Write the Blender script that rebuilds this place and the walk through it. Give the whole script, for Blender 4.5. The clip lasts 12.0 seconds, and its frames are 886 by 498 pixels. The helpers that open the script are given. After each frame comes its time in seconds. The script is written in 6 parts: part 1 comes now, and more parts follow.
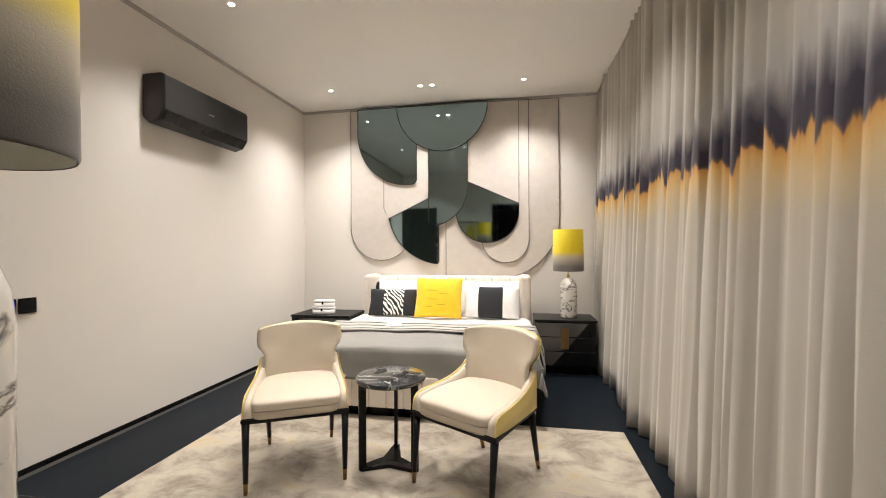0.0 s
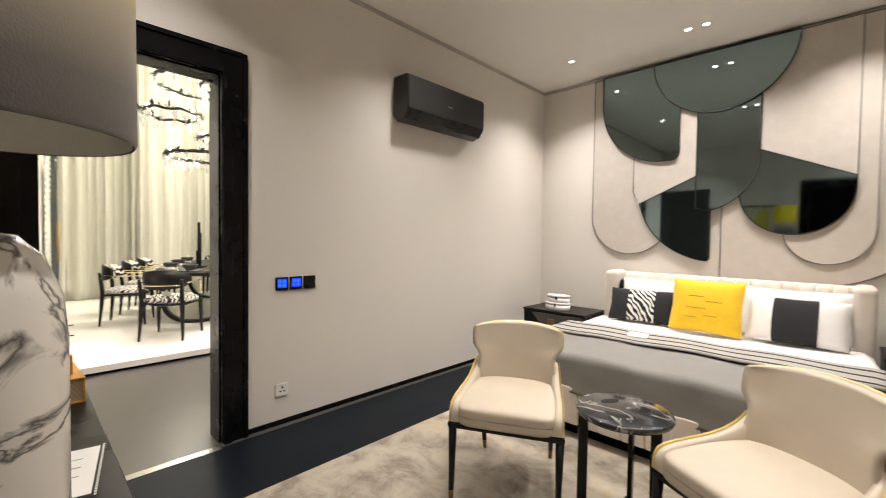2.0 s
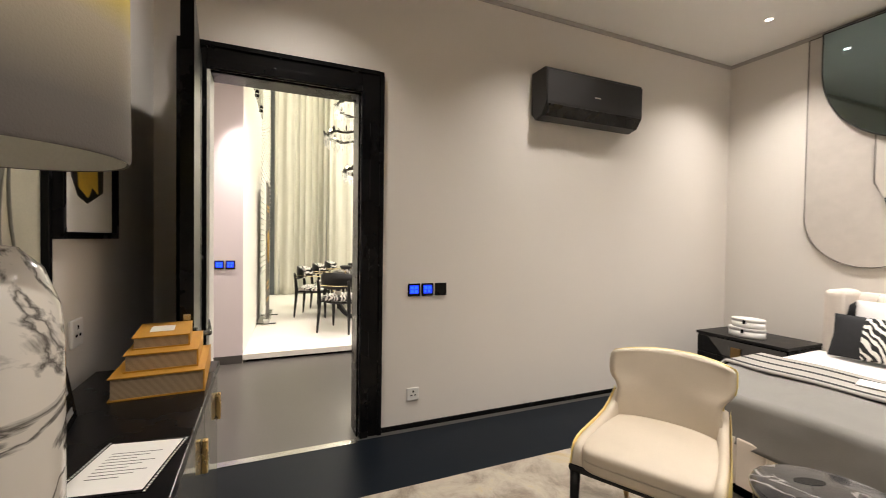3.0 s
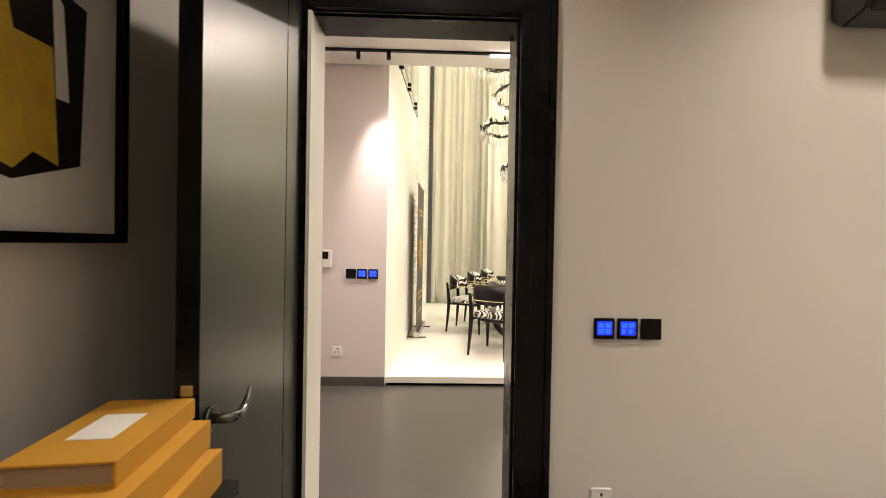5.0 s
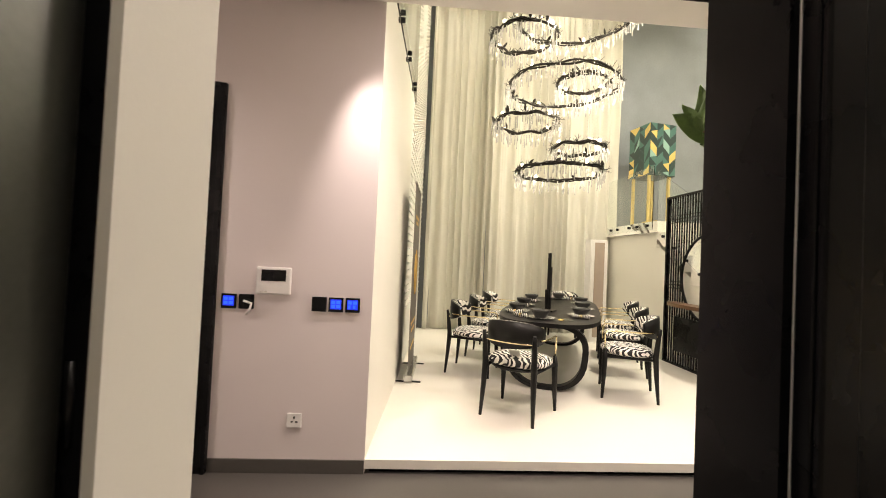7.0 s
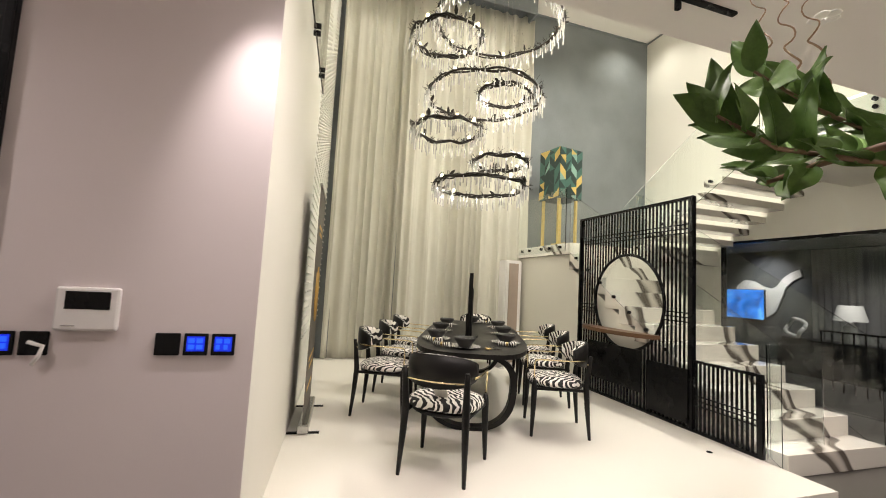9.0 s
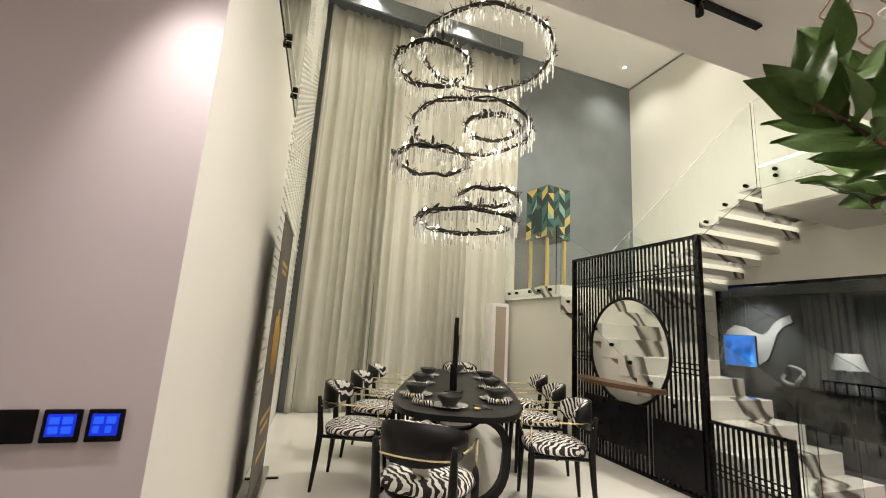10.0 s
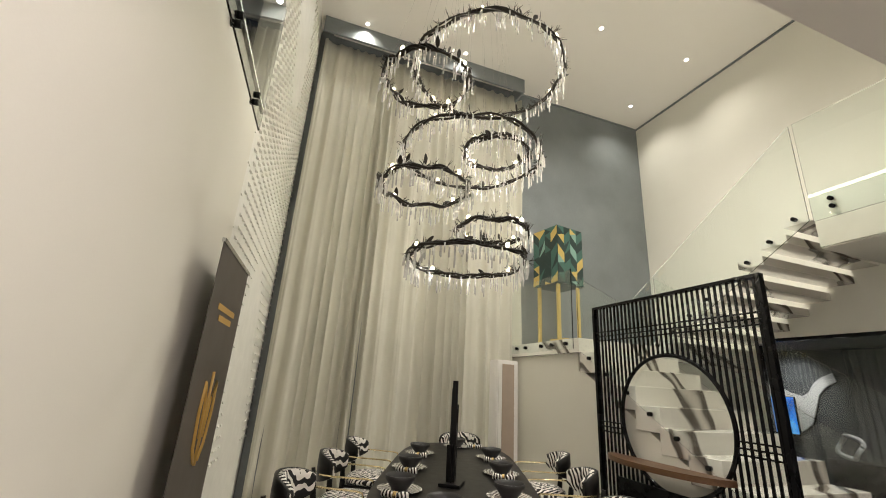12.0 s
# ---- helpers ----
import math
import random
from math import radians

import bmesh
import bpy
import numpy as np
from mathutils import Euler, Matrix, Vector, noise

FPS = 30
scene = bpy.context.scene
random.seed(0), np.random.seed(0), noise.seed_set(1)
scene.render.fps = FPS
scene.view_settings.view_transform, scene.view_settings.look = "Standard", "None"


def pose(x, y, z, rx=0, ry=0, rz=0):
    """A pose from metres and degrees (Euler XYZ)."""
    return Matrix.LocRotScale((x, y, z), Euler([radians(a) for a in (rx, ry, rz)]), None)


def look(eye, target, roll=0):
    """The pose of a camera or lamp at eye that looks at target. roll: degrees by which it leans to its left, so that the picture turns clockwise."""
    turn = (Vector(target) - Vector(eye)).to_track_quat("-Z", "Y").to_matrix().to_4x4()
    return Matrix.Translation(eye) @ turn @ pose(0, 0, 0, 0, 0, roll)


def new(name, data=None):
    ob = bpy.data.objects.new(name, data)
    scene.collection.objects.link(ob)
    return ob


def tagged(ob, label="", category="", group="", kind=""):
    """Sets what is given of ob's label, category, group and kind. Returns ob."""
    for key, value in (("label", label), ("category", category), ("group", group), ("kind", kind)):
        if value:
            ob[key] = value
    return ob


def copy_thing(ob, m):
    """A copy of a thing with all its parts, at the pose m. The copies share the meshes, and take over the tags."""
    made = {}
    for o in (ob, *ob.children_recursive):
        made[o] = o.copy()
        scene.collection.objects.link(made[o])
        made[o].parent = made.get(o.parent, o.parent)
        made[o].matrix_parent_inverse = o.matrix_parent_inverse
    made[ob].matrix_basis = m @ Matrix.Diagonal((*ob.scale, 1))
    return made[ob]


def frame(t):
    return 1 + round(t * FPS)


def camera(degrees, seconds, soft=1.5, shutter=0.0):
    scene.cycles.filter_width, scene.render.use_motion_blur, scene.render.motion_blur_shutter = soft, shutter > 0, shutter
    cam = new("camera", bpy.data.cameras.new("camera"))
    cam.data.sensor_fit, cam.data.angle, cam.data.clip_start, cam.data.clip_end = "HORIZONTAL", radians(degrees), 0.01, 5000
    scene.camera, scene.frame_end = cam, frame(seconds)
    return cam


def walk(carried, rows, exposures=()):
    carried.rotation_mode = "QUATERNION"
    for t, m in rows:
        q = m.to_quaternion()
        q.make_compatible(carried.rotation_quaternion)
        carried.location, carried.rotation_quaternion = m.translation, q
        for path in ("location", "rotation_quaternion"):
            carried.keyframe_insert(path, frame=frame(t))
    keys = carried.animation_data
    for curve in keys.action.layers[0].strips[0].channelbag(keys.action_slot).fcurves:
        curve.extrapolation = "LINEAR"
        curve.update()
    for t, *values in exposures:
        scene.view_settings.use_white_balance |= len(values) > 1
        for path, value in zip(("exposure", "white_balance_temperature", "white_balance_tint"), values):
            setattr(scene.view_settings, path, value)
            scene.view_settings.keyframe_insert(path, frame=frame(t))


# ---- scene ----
cam = camera(93.9, 12.0, soft=0.95, shutter=0.25)
PATH = [
    (0, (0.552, 0.51, 1.313), (0.193, 2.477, 1.317), -0.3),
    (0.5, (0.585, 0.649, 1.312), (0.022, 2.568, 1.303), -0.1),
    (1, (0.565, 0.747, 1.301), (-0.241, 2.577, 1.274), 0.3),
    (1.5, (0.519, 0.914, 1.294), (-0.573, 2.59, 1.256), 0.6),
    (2, (0.491, 0.984, 1.340), (-0.898, 2.422, 1.280), 0.8),
    (2.5, (0.461, 1.146, 1.33), (-1.198, 2.263, 1.287), 1.0),
    (3, (0.471, 1.288, 1.351), (-1.363, 2.085, 1.31), 0.8),
    (3.5, (0.36, 1.342, 1.336), (-1.562, 1.894, 1.306), 0.6),
    (3.7, (0.255, 1.366, 1.323), (-1.691, 1.829, 1.297), 0.7),
    (5.3, (-0.755, 1.527, 1.353), (-2.755, 1.535, 1.355), 1.0),
    (5.5, (-0.912, 1.515, 1.340), (-2.912, 1.506, 1.36), 1.1),
    (6, (-1.238, 1.392, 1.383), (-3.238, 1.383, 1.408), 1.6),
    (6.5, (-1.547, 1.364, 1.396), (-3.546, 1.393, 1.423), 1.8),
    (6.7, (-1.647, 1.362, 1.393), (-3.645, 1.429, 1.428), 2.2),
    (8.3, (-2.199, 1.277, 1.369), (-4.147, 1.718, 1.46), 2.7),
    (8.5, (-2.252, 1.262, 1.372), (-4.186, 1.76, 1.481), 2.9),
    (9, (-2.441, 1.315, 1.372), (-4.345, 1.904, 1.541), 3.1),
    (9.5, (-2.666, 1.408, 1.394), (-4.545, 2.042, 1.654), 3.2),
    (10, (-2.889, 1.446, 1.406), (-4.742, 2.099, 1.778), 3.5),
    (10.5, (-3.15, 1.501, 1.434), (-4.975, 2.147, 1.938), 3.7),
    (11, (-3.384, 1.657, 1.447), (-5.176, 2.286, 2.073), 3.7),
    (11.5, (-3.545, 1.748, 1.47), (-5.323, 2.359, 2.152), 3.8),
    (12, (-3.632, 1.756, 1.481), (-5.43, 2.374, 2.099), 3.6),
]
walk(cam, [(t, look(eye, target, roll)) for t, eye, target, roll in PATH],
     [(0, 0.25, 6500, 10), (0.6, 0.09, 6500, 10), (1.5, 0.03, 6550, 11), (2.5, -0.08, 6650, 11), (3.7, -0.09, 6800, 12), (5.5, -0.29, 7350, 12), (6.5, -0.40, 7350, 13), (8.3, -0.76, 6700, 14), (9, -0.87, 6600, 13), (10.5, -1.14, 6550, 12), (12, -1.30, 6550, 13)])

# ---- world, light and exposure ----
world = bpy.data.worlds.new("night")
scene.world = world
world.use_nodes = True
world.node_tree.nodes["Background"].inputs[0].default_value = (0.010, 0.012, 0.018, 1)
world.node_tree.nodes["Background"].inputs[1].default_value = 1.0
scene.view_settings.exposure = 0.0

WARM, PINK, GREEN = (1.0, 0.95, 0.90), (1.0, 0.90, 0.88), (1.0, 0.97, 0.85)


def spot_lamp(name, at, target, watts, colour, cone, blend=0.8, size=0.04):
    data = bpy.data.lights.new(name, "SPOT")
    data.energy, data.color, data.spot_size, data.spot_blend, data.shadow_soft_size = watts, colour, radians(cone), blend, size
    ob = new(name, data)
    ob.matrix_world = look(at, target)
    return ob


def point_lamp(name, at, watts, colour, size=0.03):
    data = bpy.data.lights.new(name, "POINT")
    data.energy, data.color, data.shadow_soft_size = watts, colour, size
    ob = new(name, data)
    ob.location = at
    return ob


# ---- materials ----
def mat(name, colour, rough=0.5, metal=0.0, vary=0.06, scale=8.0, bump=0.0, fine=200.0, coat=0.0, sheen=0.0, stretch=None, spec=0.5):
    """A plain surface with stains at one scale and grain at another."""
    m = bpy.data.materials.new(name)
    m.use_nodes = True
    nt = m.node_tree
    b = nt.nodes["Principled BSDF"]
    b.inputs["Roughness"].default_value, b.inputs["Metallic"].default_value = rough, metal
    b.inputs["Coat Weight"].default_value, b.inputs["Sheen Weight"].default_value = coat, sheen
    b.inputs["Specular IOR Level"].default_value = spec
    tc = nt.nodes.new("ShaderNodeTexCoord")
    src = tc.outputs["Object"]
    if stretch:
        mp = nt.nodes.new("ShaderNodeMapping")
        mp.inputs["Scale"].default_value = stretch
        nt.links.new(src, mp.inputs[0])
        src = mp.outputs[0]
    n1, n2 = nt.nodes.new("ShaderNodeTexNoise"), nt.nodes.new("ShaderNodeTexNoise")
    n1.inputs["Scale"].default_value, n2.inputs["Scale"].default_value = scale, fine
    n1.inputs["Detail"].default_value, n2.inputs["Detail"].default_value = 5, 3
    nt.links.new(src, n1.inputs["Vector"])
    nt.links.new(src, n2.inputs["Vector"])
    ramp = nt.nodes.new("ShaderNodeMapRange")
    ramp.inputs["To Min"].default_value, ramp.inputs["To Max"].default_value = 1 - vary * 2, 1 + vary * 2
    nt.links.new(n1.outputs["Fac"], ramp.inputs["Value"])
    ramp2 = nt.nodes.new("ShaderNodeMapRange")
    ramp2.inputs["To Min"].default_value, ramp2.inputs["To Max"].default_value = 1 - vary, 1 + vary
    nt.links.new(n2.outputs["Fac"], ramp2.inputs["Value"])
    mul = nt.nodes.new("ShaderNodeMath")
    mul.operation = "MULTIPLY"
    nt.links.new(ramp.outputs[0], mul.inputs[0])
    nt.links.new(ramp2.outputs[0], mul.inputs[1])
    mix = nt.nodes.new("ShaderNodeVectorMath")
    mix.operation = "SCALE"
    mix.inputs[0].default_value = colour[:3]
    nt.links.new(mul.outputs[0], mix.inputs["Scale"])
    nt.links.new(mix.outputs[0], b.inputs["Base Color"])
    rr = nt.nodes.new("ShaderNodeMapRange")
    rr.inputs["To Min"].default_value, rr.inputs["To Max"].default_value = max(rough - 0.06, 0.01), min(rough + 0.06, 1)
    nt.links.new(n1.outputs["Fac"], rr.inputs["Value"])
    nt.links.new(rr.outputs[0], b.inputs["Roughness"])
    if bump:
        bp = nt.nodes.new("ShaderNodeBump")
        bp.inputs["Strength"].default_value, bp.inputs["Distance"].default_value = bump, 0.003
        nt.links.new(n2.outputs["Fac"], bp.inputs["Height"])
        nt.links.new(bp.outputs[0], b.inputs["Normal"])
    return m


def ramp_mat(name, stops, rough, kind="noise", scale=4.0, distort=2.0, bands=3.0, vec=(1, 1, 1), coat=0.0, bump=0.0, detail=4.0, axis="X", interp="LINEAR"):
    """A patterned surface: veins, stripes or mottling through a colour ramp."""
    m = bpy.data.materials.new(name)
    m.use_nodes = True
    nt = m.node_tree
    b = nt.nodes["Principled BSDF"]
    b.inputs["Roughness"].default_value, b.inputs["Coat Weight"].default_value = rough, coat
    tc, mp = nt.nodes.new("ShaderNodeTexCoord"), nt.nodes.new("ShaderNodeMapping")
    mp.inputs["Scale"].default_value = vec
    nt.links.new(tc.outputs["Object"], mp.inputs[0])
    if kind == "wave":
        t = nt.nodes.new("ShaderNodeTexWave")
        t.bands_direction = axis
        t.inputs["Scale"].default_value, t.inputs["Distortion"].default_value = scale, distort
        t.inputs["Detail"].default_value, t.inputs["Detail Scale"].default_value = detail, bands
    else:
        t = nt.nodes.new("ShaderNodeTexNoise")
        t.inputs["Scale"].default_value, t.inputs["Distortion"].default_value = scale, distort
        t.inputs["Detail"].default_value = detail
    nt.links.new(mp.outputs[0], t.inputs["Vector"])
    r = nt.nodes.new("ShaderNodeValToRGB")
    r.color_ramp.interpolation = interp
    while len(r.color_ramp.elements) < len(stops):
        r.color_ramp.elements.new(0.5)
    for e, (p, c) in zip(r.color_ramp.elements, stops):
        e.position, e.color = p, (*c, 1)
    nt.links.new(t.outputs["Fac"], r.inputs[0])
    nt.links.new(r.outputs[0], b.inputs["Base Color"])
    if bump:
        n = nt.nodes.new("ShaderNodeTexNoise")
        n.inputs["Scale"].default_value = 260
        nt.links.new(tc.outputs["Object"], n.inputs["Vector"])
        bp = nt.nodes.new("ShaderNodeBump")
        bp.inputs["Strength"].default_value, bp.inputs["Distance"].default_value = bump, 0.004
        nt.links.new(n.outputs["Fac"], bp.inputs["Height"])
        nt.links.new(bp.outputs[0], b.inputs["Normal"])
    return m


def height_mat(name, stops, z0, z1, rough=0.8, ragged=0.0, slope=0.0, streak=(1, 1, 1)):
    """A cloth dyed in bands that follow its height; ragged is the unevenness of the dye's edge, slope its rise along y."""
    m = bpy.data.materials.new(name)
    m.use_nodes = True
    nt = m.node_tree
    b = nt.nodes["Principled BSDF"]
    b.inputs["Roughness"].default_value, b.inputs["Sheen Weight"].default_value = rough, 0.2
    tc, sep = nt.nodes.new("ShaderNodeTexCoord"), nt.nodes.new("ShaderNodeSeparateXYZ")
    nt.links.new(tc.outputs["Object"], sep.inputs[0])
    mp, n = nt.nodes.new("ShaderNodeMapping"), nt.nodes.new("ShaderNodeTexNoise")
    mp.inputs["Scale"].default_value = streak
    n.inputs["Scale"].default_value, n.inputs["Detail"].default_value = 3.0, 4
    nt.links.new(tc.outputs["Object"], mp.inputs[0])
    nt.links.new(mp.outputs[0], n.inputs["Vector"])
    k = nt.nodes.new("ShaderNodeMath")
    k.operation = "MULTIPLY_ADD"
    k.inputs[1].default_value = ragged
    nt.links.new(n.outputs["Fac"], k.inputs[0])
    nt.links.new(sep.outputs["Z"], k.inputs[2])
    k2 = nt.nodes.new("ShaderNodeMath")
    k2.operation = "MULTIPLY_ADD"
    k2.inputs[1].default_value = -slope
    nt.links.new(sep.outputs["Y"], k2.inputs[0])
    nt.links.new(k.outputs[0], k2.inputs[2])
    mr = nt.nodes.new("ShaderNodeMapRange")
    mr.inputs["From Min"].default_value, mr.inputs["From Max"].default_value = z0 + ragged / 2, z1 + ragged / 2
    nt.links.new(k2.outputs[0], mr.inputs["Value"])
    r = nt.nodes.new("ShaderNodeValToRGB")
    while len(r.color_ramp.elements) < len(stops):
        r.color_ramp.elements.new(0.5)
    for e, (p, c) in zip(r.color_ramp.elements, stops):
        e.position, e.color = p, (*c, 1)
    nt.links.new(mr.outputs[0], r.inputs[0])
    nt.links.new(r.outputs[0], b.inputs["Base Color"])
    w = nt.nodes.new("ShaderNodeTexNoise")
    w.inputs["Scale"].default_value = 350
    nt.links.new(tc.outputs["Object"], w.inputs["Vector"])
    bp = nt.nodes.new("ShaderNodeBump")
    bp.inputs["Strength"].default_value, bp.inputs["Distance"].default_value = 0.25, 0.002
    nt.links.new(w.outputs["Fac"], bp.inputs["Height"])
    nt.links.new(bp.outputs[0], b.inputs["Normal"])
    return m


def glow(name, colour, strength):
    m = bpy.data.materials.new(name)
    m.use_nodes = True
    b = m.node_tree.nodes["Principled BSDF"]
    b.inputs["Base Color"].default_value = (*colour, 1)
    b.inputs["Emission Color"].default_value, b.inputs["Emission Strength"].default_value = (*colour, 1), strength
    return m


def glass_mat(name, colour, rough=0.0):
    m = bpy.data.materials.new(name)
    m.use_nodes = True
    b = m.node_tree.nodes["Principled BSDF"]
    b.inputs["Base Color"].default_value = (*colour, 1)
    b.inputs["Roughness"].default_value, b.inputs["Transmission Weight"].default_value, b.inputs["IOR"].default_value = rough, 1.0, 1.45
    return m


M_WALL = mat("wall paint", (0.75, 0.705, 0.65), 0.72, vary=0.012, scale=2.0, bump=0.06, fine=120)
M_PIER = mat("hall paint", (0.72, 0.65, 0.64), 0.7, vary=0.012, scale=2.0, bump=0.06, fine=120)
M_CREAM = mat("cream paint", (0.77, 0.75, 0.675), 0.7, vary=0.015, scale=1.6, bump=0.06, fine=120)
M_CEIL = mat("ceiling paint", (0.84, 0.81, 0.765), 0.8, vary=0.01, scale=1.5, bump=0.03, fine=120)
M_GREYWALL = mat("grey stucco", (0.20, 0.22, 0.23), 0.75, vary=0.14, scale=1.6, bump=0.12, fine=40)
M_BLACK = mat("black lacquer", (0.004, 0.004, 0.0045), 0.27, vary=0.15, scale=5, spec=0.20)
M_BLACKWOOD = mat("black stained wood", (0.0065, 0.006, 0.0058), 0.40, vary=0.2, scale=14, bump=0.1, fine=60, stretch=(1, 1, 8), spec=0.25)
M_LEAF_DOOR = mat("dark brushed door sheet", (0.060, 0.062, 0.053), 0.36, metal=0.75, vary=0.16, scale=2.0, bump=0.02, fine=90)
M_FLOOR_BED = mat("blue black floor tile", (0.007, 0.010, 0.014), 0.44, vary=0.15, scale=3, bump=0.02, spec=0.09)
M_FLOOR_HALL = mat("dark grey porcelain", (0.085, 0.078, 0.070), 0.30, vary=0.1, scale=2.2, bump=0.02, fine=60)
M_WHITEFLOOR = mat("white porcelain", (0.80, 0.77, 0.70), 0.30, vary=0.02, scale=1.2, bump=0.01)
M_WHITE = mat("white plastic", (0.80, 0.78, 0.75), 0.4, vary=0.02)
M_WHITEPANEL = mat("white plaster relief", (0.80, 0.79, 0.74), 0.6, vary=0.05, scale=6, bump=0.1, fine=60)
M_FABRIC = mat("oatmeal wall fabric", (0.56, 0.51, 0.46), 0.85, vary=0.05, scale=12, bump=0.25, fine=420, sheen=0.2)
M_TRIM = mat("dark bronze trim", (0.03, 0.03, 0.029), 0.6, vary=0.1, spec=0.2)
M_CREAMLEATHER = mat("ivory leather", (0.54, 0.465, 0.365), 0.48, vary=0.04, scale=9, bump=0.12, fine=180)
M_YELLOWLEATHER = mat("pale yellow leather", (0.78, 0.62, 0.22), 0.46, vary=0.05, scale=9, bump=0.1, fine=180)
M_BOUCLE = mat("ivory upholstery", (0.74, 0.66, 0.58), 0.9, vary=0.05, scale=20, bump=0.3, fine=300, sheen=0.3)
M_BRASS = mat("brushed brass", (0.72, 0.52, 0.22), 0.28, metal=1.0, vary=0.06, scale=20)
M_BRASS_PALE = mat("polished pale brass", (0.85, 0.72, 0.45), 0.16, metal=1.0, vary=0.04, scale=20)
M_BRONZE = mat("dark bronze", (0.30, 0.19, 0.09), 0.34, metal=1.0, vary=0.08, scale=20)
M_SMOKESTEEL = mat("smoked chrome", (0.16, 0.16, 0.155), 0.20, metal=1.0, vary=0.05, scale=20)
# taupe tone painted as the shade along the fabric panels' edges
M_EDGESHADE = mat("taupe edge shade", (0.17, 0.15, 0.13), 0.8, vary=0.06)
M_STEEL = mat("satin steel", (0.55, 0.55, 0.54), 0.25, metal=1.0, vary=0.05, scale=20)
M_LINEN = mat("white linen", (0.80, 0.78, 0.76), 0.9, vary=0.03, scale=16, bump=0.25, fine=320, sheen=0.2)
M_BLACKCLOTH = mat("black cloth", (0.016, 0.016, 0.018), 0.9, vary=0.2, scale=30, bump=0.25, fine=320)
M_GREYCOVER = mat("grey quilted cover", (0.19, 0.18, 0.165), 0.85, vary=0.08, scale=7, bump=0.3, fine=260, sheen=0.3)
M_MUSTARD = mat("mustard velvet", (0.80, 0.50, 0.010), 0.8, vary=0.07, scale=14, bump=0.25, fine=260, sheen=0.2)
M_OCHRE = mat("ochre book cloth", (0.55, 0.27, 0.03), 0.6, vary=0.08, scale=12, bump=0.15, fine=300)
M_PAGES = ramp_mat("page edges", [(0.3, (0.28, 0.20, 0.12)), (0.7, (0.45, 0.34, 0.22))], 0.9, "wave", 90, 0.5, vec=(0.02, 0.02, 1), axis="Z")
M_PAPER = mat("white paper", (0.82, 0.80, 0.75), 0.7, vary=0.02)
M_INK = mat("grey ink", (0.18, 0.17, 0.16), 0.8)
M_LACQUER_GREY = mat("smoke lacquer", (0.060, 0.056, 0.052), 0.24, vary=0.1, scale=4, coat=0.6)
M_MIRROR = mat("smoked mirror", (0.27, 0.355, 0.375), 0.02, metal=1.0, vary=0.02, scale=3)
M_CLEAR = glass_mat("clear glass", (0.93, 0.97, 0.95))
M_CRYSTAL = glass_mat("crystal", (0.98, 0.97, 0.93), 0.08)
M_CRYSTAL.node_tree.nodes["Principled BSDF"].inputs["Transmission Weight"].default_value = 0.6
M_TINT = glass_mat("smoked glass", (0.60, 0.64, 0.65))
M_BULB = glow("warm bulb", (1.0, 0.84, 0.50), 110.0)
M_SPOT = glow("downlight lens", (1.0, 0.93, 0.84), 22.0)
M_TUBE = glow("linear light", (1.0, 0.95, 0.88), 14.0)
M_LED = glow("led strip", (1.0, 1.0, 0.82), 3.0)
M_BLUE = glow("blue display", (0.004, 0.03, 0.75), 1.0)
M_BLUELINE = glow("display line", (0.015, 0.12, 1.0), 1.3)
M_LEAF = mat("waxy leaf", (0.070, 0.135, 0.026), 0.46, vary=0.22, scale=9, bump=0.15, fine=70, spec=0.35)
M_BARK = mat("brown bark", (0.16, 0.10, 0.06), 0.85, vary=0.2, scale=18, bump=0.5, fine=70)
M_DRYTWIG = mat("dry tan twig", (0.30, 0.20, 0.13), 0.8, vary=0.15, scale=30)
M_TWIGMETAL = mat("blackened bronze twig", (0.022, 0.018, 0.014), 0.42, metal=0.6, vary=0.2, scale=30)
M_MARBLE = ramp_mat("white veined marble", [(0.0, (0.78, 0.74, 0.68)), (0.50, (0.76, 0.72, 0.66)), (0.56, (0.10, 0.09, 0.08)), (0.60, (0.70, 0.66, 0.60))], 0.18, "noise", 6.0, 1.9, vec=(1, 1, 1.7), coat=0.3, detail=6)
M_STAIRMARBLE = ramp_mat("bold veined marble", [(0.0, (0.80, 0.77, 0.70)), (0.875, (0.78, 0.75, 0.68)), (0.915, (0.10, 0.085, 0.07)), (0.97, (0.14, 0.12, 0.10)), (1.0, (0.66, 0.62, 0.56))], 0.16, "wave", 0.42, 5.0, 1.2, vec=(1.3, 1.0, 1.0), coat=0.3, axis="DIAGONAL", detail=3)
M_BLACKMARBLE = ramp_mat("black veined marble", [(0.0, (0.015, 0.015, 0.017)), (0.54, (0.022, 0.022, 0.024)), (0.56, (0.32, 0.31, 0.29)), (0.575, (0.028, 0.028, 0.03))], 0.16, "noise", 4.0, 1.2, coat=0.3, detail=6)
M_ZEBRA = ramp_mat("zebra print cloth", [(0.0, (0.012, 0.012, 0.012)), (0.47, (0.015, 0.015, 0.015)), (0.53, (0.80, 0.77, 0.72)), (1.0, (0.80, 0.77, 0.72))], 0.85, "wave", 12.5, 6.5, 1.2, bump=0.2, axis="DIAGONAL", detail=1.5, vec=(1, 1, 0.6))
M_RUG = ramp_mat("abstract rug pile", [(0.28, (0.15, 0.125, 0.10)), (0.40, (0.26, 0.22, 0.175)), (0.50, (0.38, 0.33, 0.265)), (0.58, (0.44, 0.385, 0.31)), (0.66, (0.45, 0.36, 0.22)), (0.76, (0.28, 0.235, 0.185))], 0.95, "noise", 3.6, 0.5, vec=(1.0, 1.2, 1), bump=0.5, detail=15)
